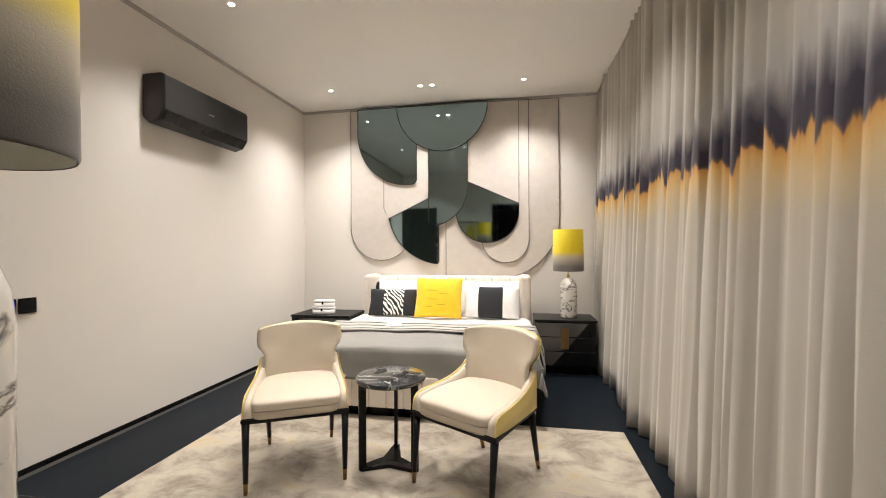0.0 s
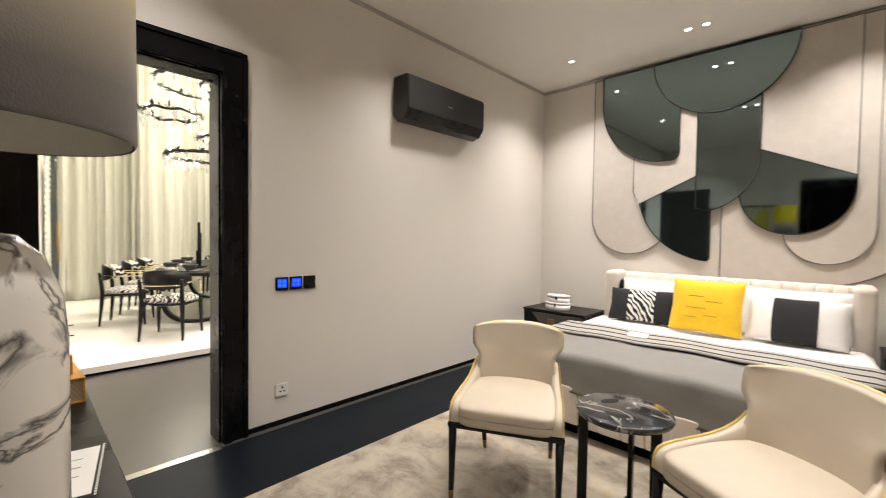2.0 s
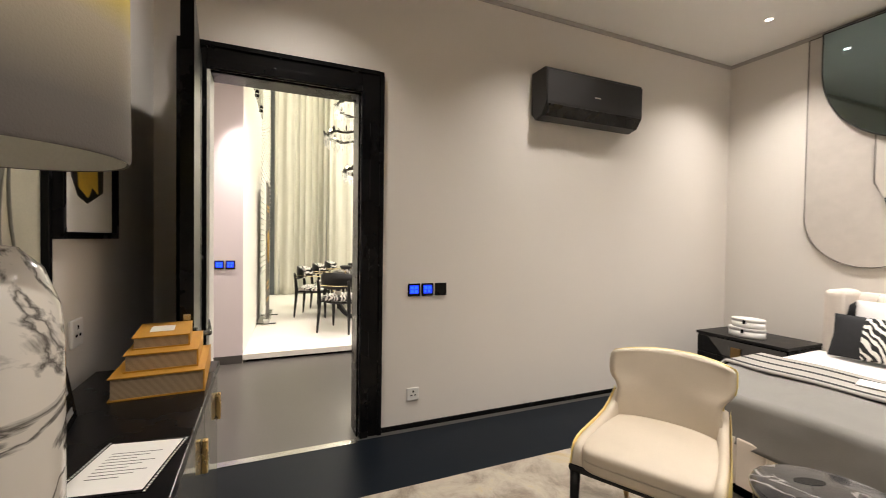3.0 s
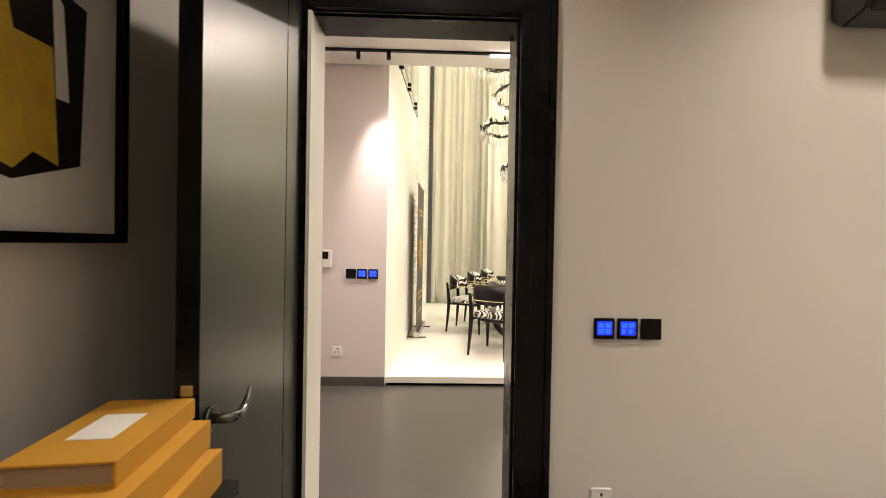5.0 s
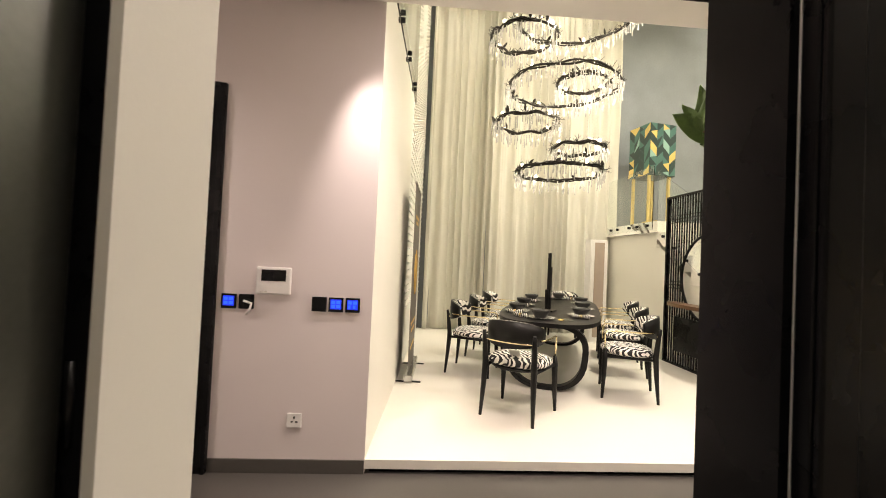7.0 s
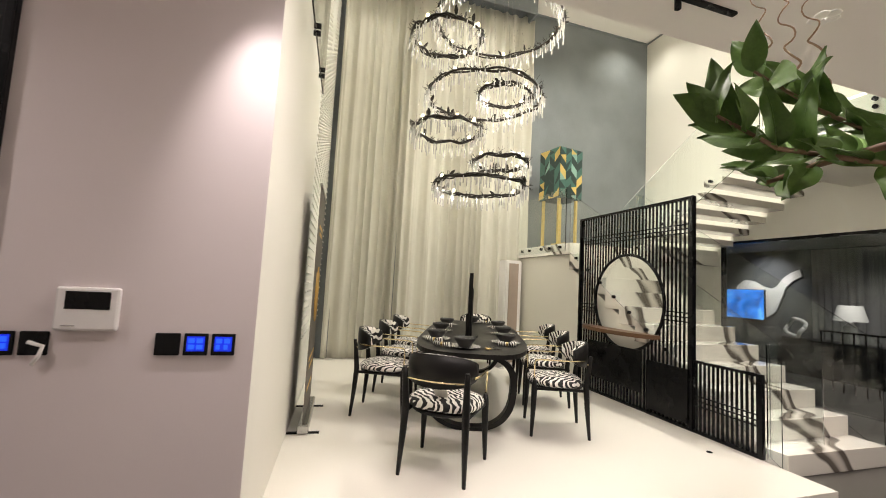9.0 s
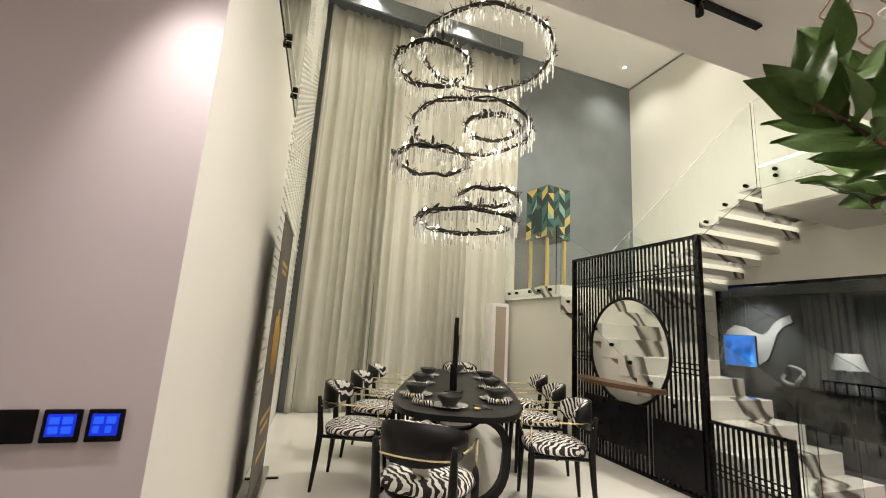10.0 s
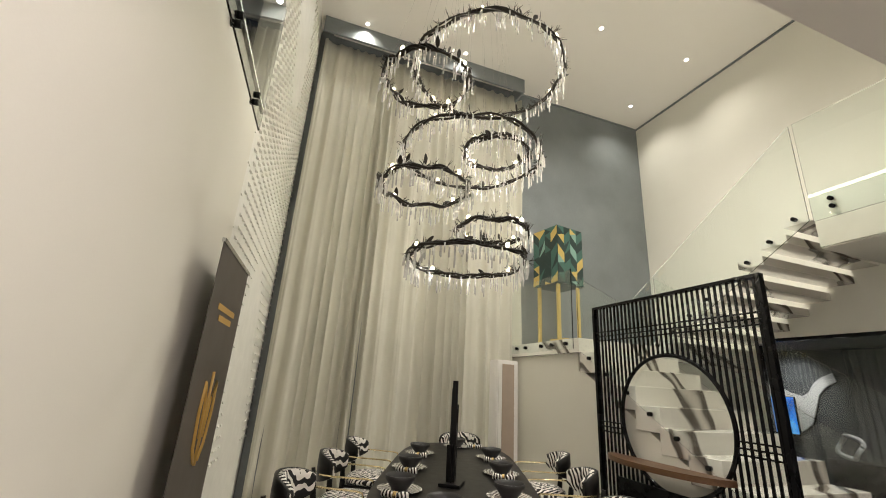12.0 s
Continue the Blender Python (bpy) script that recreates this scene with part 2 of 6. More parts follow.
M_RUG.node_tree.nodes["Noise Texture"].inputs["Roughness"].default_value = 0.70
M_WOODSHELF = mat("walnut shelf", (0.13, 0.065, 0.03), 0.4, vary=0.2, scale=8, stretch=(1, 12, 12), bump=0.1)
M_CURT = mat("oatmeal drapery", (0.60, 0.58, 0.50), 0.85, vary=0.03, scale=3, bump=0.08, fine=380, sheen=0.2)
M_CURT_DYED = height_mat("dip dyed drapery", [(0.0, (0.47, 0.43, 0.37)), (0.26, (0.47, 0.42, 0.34)), (0.40, (0.55, 0.41, 0.22)), (0.48, (0.58, 0.34, 0.10)), (0.515, (0.52, 0.25, 0.05)), (0.530, (0.10, 0.055, 0.04)), (0.545, (0.022, 0.016, 0.030)), (0.63, (0.026, 0.020, 0.036)), (0.69, (0.13, 0.115, 0.12)), (0.78, (0.36, 0.335, 0.31)), (1.0, (0.46, 0.425, 0.37))], 1.10, 2.10, ragged=0.46, slope=0.05, streak=(0.4, 4.2, 0.45))
M_SHADE = height_mat("ombre lamp shade", [(0.0, (0.17, 0.155, 0.145)), (0.12, (0.19, 0.175, 0.16)), (0.33, (0.50, 0.44, 0.33)), (0.47, (0.85, 0.66, 0.02)), (1.0, (0.85, 0.66, 0.02))], 0.50, 0.95, rough=0.75, ragged=0.02)
M_SHADE_IN = mat("white shade lining", (0.75, 0.74, 0.68), 0.8)
M_TERRA = mat("dark planter", (0.05, 0.05, 0.05), 0.6)
M_BANNER = mat("dark brown banner", (0.085, 0.07, 0.06), 0.5, vary=0.06)
M_GOLD = mat("gold print", (0.55, 0.33, 0.08), 0.5)
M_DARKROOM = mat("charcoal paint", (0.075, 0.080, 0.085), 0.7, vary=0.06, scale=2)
M_TV = ramp_mat("blue screen picture", [(0.3, (0.01, 0.08, 0.35)), (0.6, (0.02, 0.22, 0.75)), (0.8, (0.12, 0.45, 0.9))], 0.3, "noise", 3.0, 0.8, detail=1)
M_TV.node_tree.nodes["Principled BSDF"].inputs["Emission Strength"].default_value = 2.6
M_TV.node_tree.links.new(M_TV.node_tree.nodes["Color Ramp"].outputs[0], M_TV.node_tree.nodes["Principled BSDF"].inputs["Emission Color"])
M_BEIGE = mat("beige grille cloth", (0.40, 0.32, 0.26), 0.8, vary=0.05, scale=10, bump=0.3, fine=300)
M_TEAL = mat("teal inlay", (0.045, 0.13, 0.11), 0.4, vary=0.1)
M_MINT = mat("pale mint inlay", (0.22, 0.38, 0.33), 0.4, vary=0.1)
M_GOLDLEAF = mat("gold inlay", (0.65, 0.48, 0.16), 0.35, metal=0.5, vary=0.08)
M_DEEPGREEN = mat("deep green inlay", (0.012, 0.035, 0.032), 0.35, vary=0.1)


# ---- mesh helpers ----
def box(bm, x0, y0, z0, x1, y1, z1, bevel=0.0, m=None, seg=2):
    d = bmesh.new()
    bmesh.ops.create_cube(d, size=1.0, matrix=Matrix.Translation(((x0 + x1) / 2, (y0 + y1) / 2, (z0 + z1) / 2)) @ Matrix.Diagonal((abs(x1 - x0), abs(y1 - y0), abs(z1 - z0), 1)))
    if bevel:
        bmesh.ops.bevel(d, geom=d.edges[:], offset=bevel, segments=seg, affect="EDGES", profile=0.5)
    if m is not None:
        d.transform(m)
    merge(bm, d)
    return bm


def merge(bm, d):
    base = {}
    for v in d.verts:
        base[v] = bm.verts.new(v.co)
    for f in d.faces:
        nf = bm.faces.new([base[v] for v in f.verts])
        nf.material_index, nf.smooth = f.material_index, f.smooth
    d.free()


def tube(bm, pts, radii, seg=8, cap=True):
    """A round bar through the points, with a radius for each."""
    pts = [Vector(p) for p in pts]
    if not hasattr(radii, "__len__"):
        radii = [radii] * len(pts)
    rings, up = [], None
    for i, p in enumerate(pts):
        d = (pts[min(i + 1, len(pts) - 1)] - pts[max(i - 1, 0)]).normalized()
        if up is None or abs(up.dot(d)) > 0.98:
            up = Vector((0, 0, 1)) if abs(d.z) < 0.9 else Vector((1, 0, 0))
        a = d.cross(up).normalized()
        b = d.cross(a).normalized()
        up = -b if (-b).dot(up) > 0 else b
        rings.append([bm.verts.new(p + radii[i] * (math.cos(k * math.tau / seg) * a + math.sin(k * math.tau / seg) * b)) for k in range(seg)])
    for r0, r1 in zip(rings, rings[1:]):
        for k in range(seg):
            f = bm.faces.new((r0[k], r0[(k + 1) % seg], r1[(k + 1) % seg], r1[k]))
            f.smooth = True
    if cap:
        bm.faces.new(rings[0][::-1])
        bm.faces.new(rings[-1])
    return bm


def lathe(bm, profile, seg=32, at=(0, 0, 0)):
    """Turns (radius, height) pairs round the upright axis."""
    rings = []
    for r, z in profile:
        if r < 1e-5:
            rings.append([bm.verts.new((at[0], at[1], at[2] + z))])
        else:
            rings.append([bm.verts.new((at[0] + r * math.cos(k * math.tau / seg), at[1] + r * math.sin(k * math.tau / seg), at[2] + z)) for k in range(seg)])
    for a, b in zip(rings, rings[1:]):
        for k in range(seg):
            j = (k + 1) % seg
            loop = [a[k % len(a)], a[j % len(a)], b[j % len(b)], b[k % len(b)]]
            loop = list(dict.fromkeys(loop))
            if len(loop) > 2:
                f = bm.faces.new(loop)
                f.smooth = True
    return bm


def prism(bm, poly, axis, a, b, rim=0.0):
    """A flat outline given as pairs, drawn out from a to b along an axis; rim: a border of the second material on the face at b."""
    def at(p, d):
        return {"x": (d, p[0], p[1]), "y": (p[0], d, p[1]), "z": (p[0], p[1], d)}[axis]
    lo, hi = [bm.verts.new(at(p, a)) for p in poly], [bm.verts.new(at(p, b)) for p in poly]
    f0, f1 = bm.faces.new(lo[::-1]), bm.faces.new(hi)
    n = len(poly)
    for i in range(n):
        s = bm.faces.new((lo[i], lo[(i + 1) % n], hi[(i + 1) % n], hi[i]))
        if rim:
            s.material_index = 1
    if rim:
        r = bmesh.ops.inset_region(bm, faces=[f1], thickness=rim, depth=0.0)
        for f in r["faces"]:
            f.material_index = 1
    return bm


def arc(cx, cz, r, a0, a1, n=16):
    return [(cx + r * math.cos(radians(a0 + (a1 - a0) * i / n)), cz + r * math.sin(radians(a0 + (a1 - a0) * i / n))) for i in range(n + 1)]


def cushion(bm, w, d, h, power=3.0, n=20, centre=(0, 0, 0), pinch=0.0):
    """A soft rounded block; pinch draws its corners out into points, as on a filled pillow."""
    d2 = bmesh.new()
    bmesh.ops.create_cube(d2, size=2.0)
    bmesh.ops.subdivide_edges(d2, edges=d2.edges[:], cuts=n // 2, use_grid_fill=True)
    for v in d2.verts:
        x, y, z = v.co
        if pinch:
            t = max(0.0, (1 - x * x) * (1 - y * y)) ** 0.42
            s = 1 - pinch * (1 - abs(x * y)) * 0.5 * (abs(x) ** 6 + abs(y) ** 6)
            v.co = (x * w / 2 * s, y * d / 2 * s, z * (0.06 + 0.94 * t) * h / 2)
        else:
            k = (abs(x) ** power + abs(y) ** power + abs(z) ** power) ** (1 / power)
            v.co = (x / k * w / 2, y / k * d / 2, z / k * h / 2)
        v.co += Vector(centre)
    for f in d2.faces:
        f.smooth = True
    merge(bm, d2)
    return bm


def mesh_of(name, bm, mats, smooth=False):
    bmesh.ops.recalc_face_normals(bm, faces=bm.faces[:])
    me = bpy.data.meshes.new(name)
    bm.to_mesh(me)
    bm.free()
    for m in mats if isinstance(mats, (list, tuple)) else [mats]:
        me.materials.append(m)
    if smooth:
        me.polygons.foreach_set("use_smooth", [True] * len(me.polygons))
    return me


def part(name, bm, material, parent, label="", smooth=False):
    ob = new(name, mesh_of(name, bm, material, smooth))
    ob.parent = parent
    return tagged(ob, label)


def thing(name, label, category, at=(0, 0, 0), rz=0.0, group=""):
    ob = new(name)
    ob.matrix_basis = pose(*at, 0, 0, rz)
    return tagged(ob, label, category, group)


def structure(name, bm, material, label, category, smooth=False):
    return tagged(new(name, mesh_of(name, bm, material, smooth)), label, category, kind="structure")


def B():
    return bmesh.new()


# ---- large structure: bedroom ----
BX0, BX1, BY0, BY1, BH = -2.33, 1.75, 0.72, 5.74, 3.20
HX, HH, VH = -4.46, 3.02, 6.88
bm = box(B(), -2.27, -2.0, -0.1, BX1 + 0.15, BY1 + 0.15, 0.0)
structure("floor", bm, M_FLOOR_BED, "blue-black satin tile floor of the bedroom", "floor")
bm = B()
box(bm, -2.5, -2.0, 0.0, BX0, 0.985, VH)
box(bm, -2.5, 1.89, 0.0, BX0, 8.1, VH)
box(bm, -2.5, 0.985, 2.338, BX0, 1.89, VH)
structure("wall_west", bm, M_WALL, "warm grey painted wall with a tall door opening", "wall")
structure("wall_north", box(B(), BX0, BY1, 0, BX1 + 0.15, BY1 + 0.16, 3.4), M_WALL, "warm grey painted wall behind the bed", "wall")
structure("wall_east", box(B(), BX1, -2.0, 0, BX1 + 0.15, BY1, 3.4), M_WALL, "plain painted wall hidden by the long curtain", "wall")
bm = B()
box(bm, BX0, 0.60, 0, 0.04, BY0, 3.4)
box(bm, 1.02, 0.60, 0, BX1, BY0, 3.4)
box(bm, 0.04, 0.60, 2.30, 1.02, BY0, 3.4)
structure("wall_south", bm, M_WALL, "warm grey painted wall behind the console", "wall")
bm = B()
box(bm, -1.3, -1.9, 0, -1.2, 0.6, 3.2)
box(bm, -1.2, -2.0, 0, BX1, -1.9, 3.2)
structure("wall_dressing", bm, M_DARKROOM, "charcoal painted walls of the dark dressing room", "wall")
bm = B()
box(bm, BX0, -2.0, BH, 1.50, BY1, BH + 0.2)
box(bm, 1.50, -2.0, BH + 0.12, BX1, BY1, BH + 0.2)
structure("ceiling", bm, M_CEIL, "flat off-white bedroom ceiling with a curtain recess", "ceiling")
# no recess is cut: grey strips carry the shadow gap's shade as colour
bm = B()
box(bm, BX0, BY0, BH - 0.035, BX0 + 0.012, BY1, BH - 0.001)
box(bm, BX0 + 0.012, BY1 - 0.012, BH - 0.035, 1.50, BY1, BH - 0.001)
structure("trim", bm, mat("shadow gap shade", (0.46, 0.43, 0.40), 0.8), "thin grey strip painted as the shade of a gap below the ceiling", "trim")
bm = B()
box(bm, BX0, 2.043, 0, BX0 + 0.014, BY1, 0.034, 0.003)
box(bm, BX0 + 0.014, BY1 - 0.014, 0, BX1, BY1, 0.034, 0.003)
box(bm, BX0, BY0, 0, 0.04, BY0 + 0.014, 0.034, 0.003)
structure("baseboard", bm, M_BLACK, "low black lacquered skirting board", "skirting")


def door_frame(name, x, y0, y1, top, width, sign, label, depth):
    """A black stepped architrave round an opening in a wall along y; sign: the side that it faces."""
    f = thing(name, label, "door frame")
    f["kind"] = "structure"
    for nm, a, b in (("left_jamb", y0 - width, y0), ("right_jamb", y1, y1 + width)):
        g = B()
        o, i = (a, b) if nm == "left_jamb" else (b, a)
        box(g, x, a, 0, x + sign * 0.030, b, top + width, 0.004)
        s = 1 if i > o else -1
        box(g, x + sign * 0.0305, i - s * 0.055, 0, x + sign * 0.044, i, top, 0.004)
        box(g, x + sign * 0.0305, o, 0, x + sign * 0.040, o + s * 0.03, top + width - 0.032, 0.004)
        part(nm, g, M_BLACK, f)
    g = box(B(), x, y0 + 0.001, top, x + sign * 0.030, y1 - 0.001, top + width, 0.004)
    box(g, x + sign * 0.0305, y0, top, x + sign * 0.044, y1, top + 0.055, 0.004)
    box(g, x + sign * 0.0305, y0 - width + 0.032, top + width - 0.03, x + sign * 0.040, y1 + width - 0.032, top + width, 0.004)
    part("head", g, M_BLACK, f)
    g = B()
    if name == "door_1":
        part("hinge_lining", box(B(), x - 0.172, y0 + 0.001, 0, x + 0.047, y0 + 0.016, top - 0.017), M_CREAM, f, "cream painted hinge-side lining")
    else:
        box(g, x - sign * depth, y0 + 0.001, 0, x - sign * 0.001, y0 + 0.016, top - 0.016)
    box(g, x - sign * depth, y1 - 0.016, 0, x - sign * 0.001, y1 - 0.001, top - 0.016)
    box(g, x - sign * depth, y0 + 0.001, top - 0.016, x - sign * 0.001, y1 - 0.001, top - 0.001)
    part("lining", g, M_BLACK, f)
    return f


door_frame("door_1", BX0, 0.985, 1.89, 2.338, 0.152, 1, "tall black stepped door frame of the bedroom doorway", 0.172)
frame_south = door_frame("door_2", 0.0, -0.49, 0.49, 2.30, 0.12, 1, "black door frame of the dark dressing room", 0.10)
frame_south.matrix_basis = pose(0.53, BY0, 0, 0, 0, 90)

# ---- large structure: hall, dining void, stair hall, lounge ----
bm = box(B(), -9.7, -2.2, -0.1, -2.2701, 12.0, 0.0)
structure("floor_hall", bm, M_FLOOR_HALL, "dark grey polished porcelain hall floor", "floor")
structure("threshold", box(B(), -2.30, 1.005, 0.0, -2.24, 1.87, 0.004, 0.001), M_STEEL, "thin metal threshold strip under the bedroom door", "threshold")
bm = B()
box(bm, HX - 0.16, 0.0, 0, HX, 1.09, VH)
box(bm, HX - 0.16, -2.2, 0, HX, -0.85, VH)
box(bm, HX - 0.16, -0.85, 2.30, HX, 0.0, VH)
structure("wall_hall", bm, M_PIER, "pale mauve-grey painted hall wall with switches", "wall")
door_frame("door_3", HX, -0.85, 0.0, 2.30, 0.125, 1, "black frame of an open doorway to a dark room", 0.12)
structure("baseboard_hall", box(B(), HX, 0.126, 0, HX + 0.012, 1.088, 0.086, 0.003), M_FLOOR_HALL, "dark porcelain skirting along the hall wall", "skirting")
bm = B()
box(bm, HX, -2.3, 0, -2.5, -2.2, HH)
structure("wall_hall_south", bm, M_PIER, "plain end wall of the hall", "wall")
bm = B()
box(bm, -7.0, -2.3, 0, -6.9, 1.0, 3.2)
box(bm, -6.9, -2.3, 0, HX - 0.16, -2.2, 3.2)
box(bm, -6.9, 0.90, 0, HX - 0.16, 1.0, 3.2)
structure("wall_back_room", bm, M_DARKROOM, "dark walls of the unlit room behind the hall", "wall")
structure("ceiling_back_room", box(B(), -7.0, -2.3, 3.0, HX - 0.16, 1.0, 3.1), M_CEIL, "plain ceiling of the unlit room", "ceiling")
structure("floor_back_room", box(B(), -6.9, -2.2, 0.0, HX - 0.02, 0.9, 0.006), M_STAIRMARBLE, "white veined marble floor of the unlit room", "floor")
structure("ceiling_hall", box(B(), -4.43, -2.3, HH, -2.5, 7.96, 3.47), M_CEIL, "lowered off-white hall ceiling with a black light track", "ceiling")
structure("wall_void_east", box(B(), -4.43, -2.3, 3.47, -4.28, 7.96, VH), M_CREAM, "cream wall above the hall ceiling", "wall")

WALL_TURN = math.degrees(math.atan(0.068))


def wall_frame():
    """Along the askew wall: x runs away from the hall, y out of the room."""
    return pose(HX, 1.09, 0, 0, 0, 180 - WALL_TURN)


bm = box(B(), 0.002, 0.0, 0.0, 2.27, 0.17, 3.38)
low = structure("wall_dining_side", bm, M_CREAM, "cream painted side wall of the dining space", "wall")
low.matrix_basis = wall_frame()
bm = box(B(), 2.27, 0.012, 0.0, 5.12, 0.17, VH)
rel = structure("wall_relief", bm, M_WHITEPANEL, "white plaster wall covered in small raised flaps", "wall")
rel.matrix_basis = wall_frame()
bm = B()
box(bm, -0.2, 1.5, 3.3, 2.3, 1.6, VH)
box(bm, -0.2, 0.17, 3.2, 2.3, 1.5, 3.38)
up = structure("wall_gallery", bm, M_DARKROOM, "dim upper gallery behind the glass balustrade", "wall")
up.matrix_basis = wall_frame()
structure("wall_far", box(B(), -9.70, 0.9, 0, -9.5, 8.1, VH), M_GREYWALL, "mottled grey stucco wall rising two storeys", "wall")
bm = B()
box(bm, -9.5, 7.96, 2.34, -4.46, 8.10, VH)
box(bm, -9.5, 7.96, 0, -7.78, 8.10, 2.34)
box(bm, -4.46, 7.96, 2.34, -2.5, 8.10, HH)
structure("wall_stair", bm, M_CREAM, "cream painted stair wall above a dark glazed opening", "wall")
structure("ceiling_void", box(B(), -9.7, -2.3, VH, -4.28, 8.1, VH + 0.1), M_CEIL, "high off-white ceiling over the dining space", "ceiling")
# solid grey strips stand in for the faint shade at the ceiling joint
bm = B()
box(bm, -9.5, 7.93, VH - 0.025, -4.43, 7.96, VH - 0.001)
box(bm, -9.5, 5.0, VH - 0.025, -9.47, 7.93, VH - 0.001)
structure("gap_shade_void", bm, M_GREYWALL, "thin grey strip painted as gap shade at the high ceiling", "trim")
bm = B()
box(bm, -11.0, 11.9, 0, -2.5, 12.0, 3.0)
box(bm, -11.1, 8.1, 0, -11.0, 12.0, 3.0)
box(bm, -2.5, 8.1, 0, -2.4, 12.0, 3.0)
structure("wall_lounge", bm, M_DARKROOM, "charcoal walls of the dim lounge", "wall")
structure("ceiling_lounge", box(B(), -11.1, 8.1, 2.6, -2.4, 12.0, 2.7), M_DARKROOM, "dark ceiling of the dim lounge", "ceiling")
structure("floor_lounge", box(B(), -11.0, 8.1, 0.001, -2.5, 11.9, 0.006), M_FLOOR_HALL, "dark polished lounge floor", "floor")

platform = thing("dining_platform", "low white porcelain platform with a dark recessed plinth", "platform")
platform["kind"] = "structure"
poly = [(HX, 1.09), (HX, 4.90), (-9.5, 4.90), (-9.5, 1.43)]
part("slab", prism(B(), poly, "z", 0.03, 0.088), M_WHITEFLOOR, platform, "polished white porcelain top")
poly = [(HX - 0.03, 1.12), (HX - 0.03, 4.87), (-9.5, 4.87), (-9.5, 1.46)]
part("plinth", prism(B(), poly, "z", 0.0, 0.03), M_BLACK, platform, "recessed black plinth")

# glazed lounge opening
win = thing("window_1", "wide dark tinted glass wall of the lounge with a black frame", "glass wall")
win["kind"] = "structure"
part("pane", box(B(), -7.74, 8.0, 0.0, -2.52, 8.012, 2.30), M_TINT, win, "smoked glass").visible_shadow = False
part("top_rail", box(B(), -7.78, 7.965, 2.30, -2.5, 8.05, 2.34), M_BLACK, win)
part("side_rail", box(B(), -7.78, 7.965, 0, -7.74, 8.05, 2.30), M_BLACK, win)

# ---- lamps that the ceilings carry ----
def downlight(at, r=0.035, group="recessed downlights", tilt=None):
    d = thing("downlight", "small round recessed ceiling downlight, lit", "downlight", at, group=group)
    part("ring", lathe(B(), [(r * 0.98, -0.002), (r * 1.35, -0.005), (r * 1.4, 0.0)], 24), M_WHITE, d)
    part("lens", lathe(B(), [(0.0, -0.003), (r * 0.97, -0.003)], 24), M_SPOT, d)
    return d


for x, y in ((-1.62, 5.08), (-0.55, 5.14), (-0.41, 5.14), (0.62, 5.18), (-1.60, 3.33), (0.62, 3.33), (-1.70, 1.50), (0.62, 1.55), (-0.55, 3.33), (-0.41, 3.33)):
    downlight((x, y, BH), 0.022)
for x, y, w in ((-1.62, 5.08, 180), (-0.48, 5.14, 170), (0.62, 5.18, 170), (-1.60, 3.33, 125), (0.62, 3.33, 150), (-1.70, 1.50, 92), (0.62, 1.55, 150), (-0.48, 3.33, 170)):
    spot_lamp("bedroom_spot", (x, y, BH - 0.012), (x, y, 0), w, WARM, 120, 1.0)
for x, y in ((-9.03, 2.1), (-7.65, 5.51), (-7.61, 7.22), (-8.92, 7.28), (-8.97, 3.78), (-7.62, 3.75), (-6.2, 5.5)):
    downlight((x, y, VH), 0.033, "downlights in the high ceiling")
    spot_lamp("dining_spot", (x, y, VH - 0.015), (x, y, 0), 200 if y > 7 else 180 if x < -8.5 else 160 if y < 4 else 1000, GREEN, 130, 1.0)
spot_lamp("hall_spot", (-4.14, 1.00, HH - 0.10), (-4.46, 1.06, 1.8), 135, PINK, 46, 1.0)
spot_lamp("hall_spot", (-4.12, 1.12, HH - 0.10), (-4.6, 1.4, 0.6), 24, PINK, 80, 0.9)
for y, w in ((-0.9, 175), (3.4, 230), (5.6, 230)):
    spot_lamp("hall_spot", (-3.5, y, HH - 0.02), (-3.5, y, 0), w, PINK, 150, 1.0)

track = thing("track_light", "slim black ceiling track with spots and one lit bar", "track light")
part("rail", box(B(), -4.14, -1.0, HH - 0.018, -4.105, 3.52, HH - 0.001, 0.002), M_BLACK, track)
part("bar", box(B(), -4.138, 2.0, HH - 0.034, -4.107, 2.33, HH - 0.0185, 0.003), M_TUBE, track, "lit white diffuser bar")
for y in (0.86, 1.12, 3.1):
    head = part("spot_head", tube(B(), [(-4.122, y, HH - 0.02), (-4.122, y, HH - 0.085)], 0.018, 12), M_BLACK, track)
data = bpy.data.lights.new("track_bar_lamp", "AREA")
data.shape, data.size, data.size_y, data.energy, data.color = "RECTANGLE", 0.03, 0.32, 55, PINK
new("track_bar_lamp", data).matrix_world = Matrix.Translation((-4.122, 2.165, HH - 0.037))

# ---- bedroom: wall panel with mirrors above the bed ----
panel = thing("wall_panel", "layered fabric and smoked mirror panels with rounded ends above the bed", "wall panel")
TOP = BH - 0.04


def leaf_panel(name, poly, proud, material, label=""):
    # mirrors get a dark trim; fabric panels only a painted edge shade
    edge = M_TRIM if material is M_MIRROR else M_EDGESHADE
    part(name, prism(B(), poly, "y", BY1 - 0.001, BY1 - proud, rim=0.006), [material, edge], panel, label)
    part("edge_line", tube(B(), [(x, BY1 - proud - 0.001, z) for x, z in poly + poly[:1]], 0.0050, 6), edge, panel)


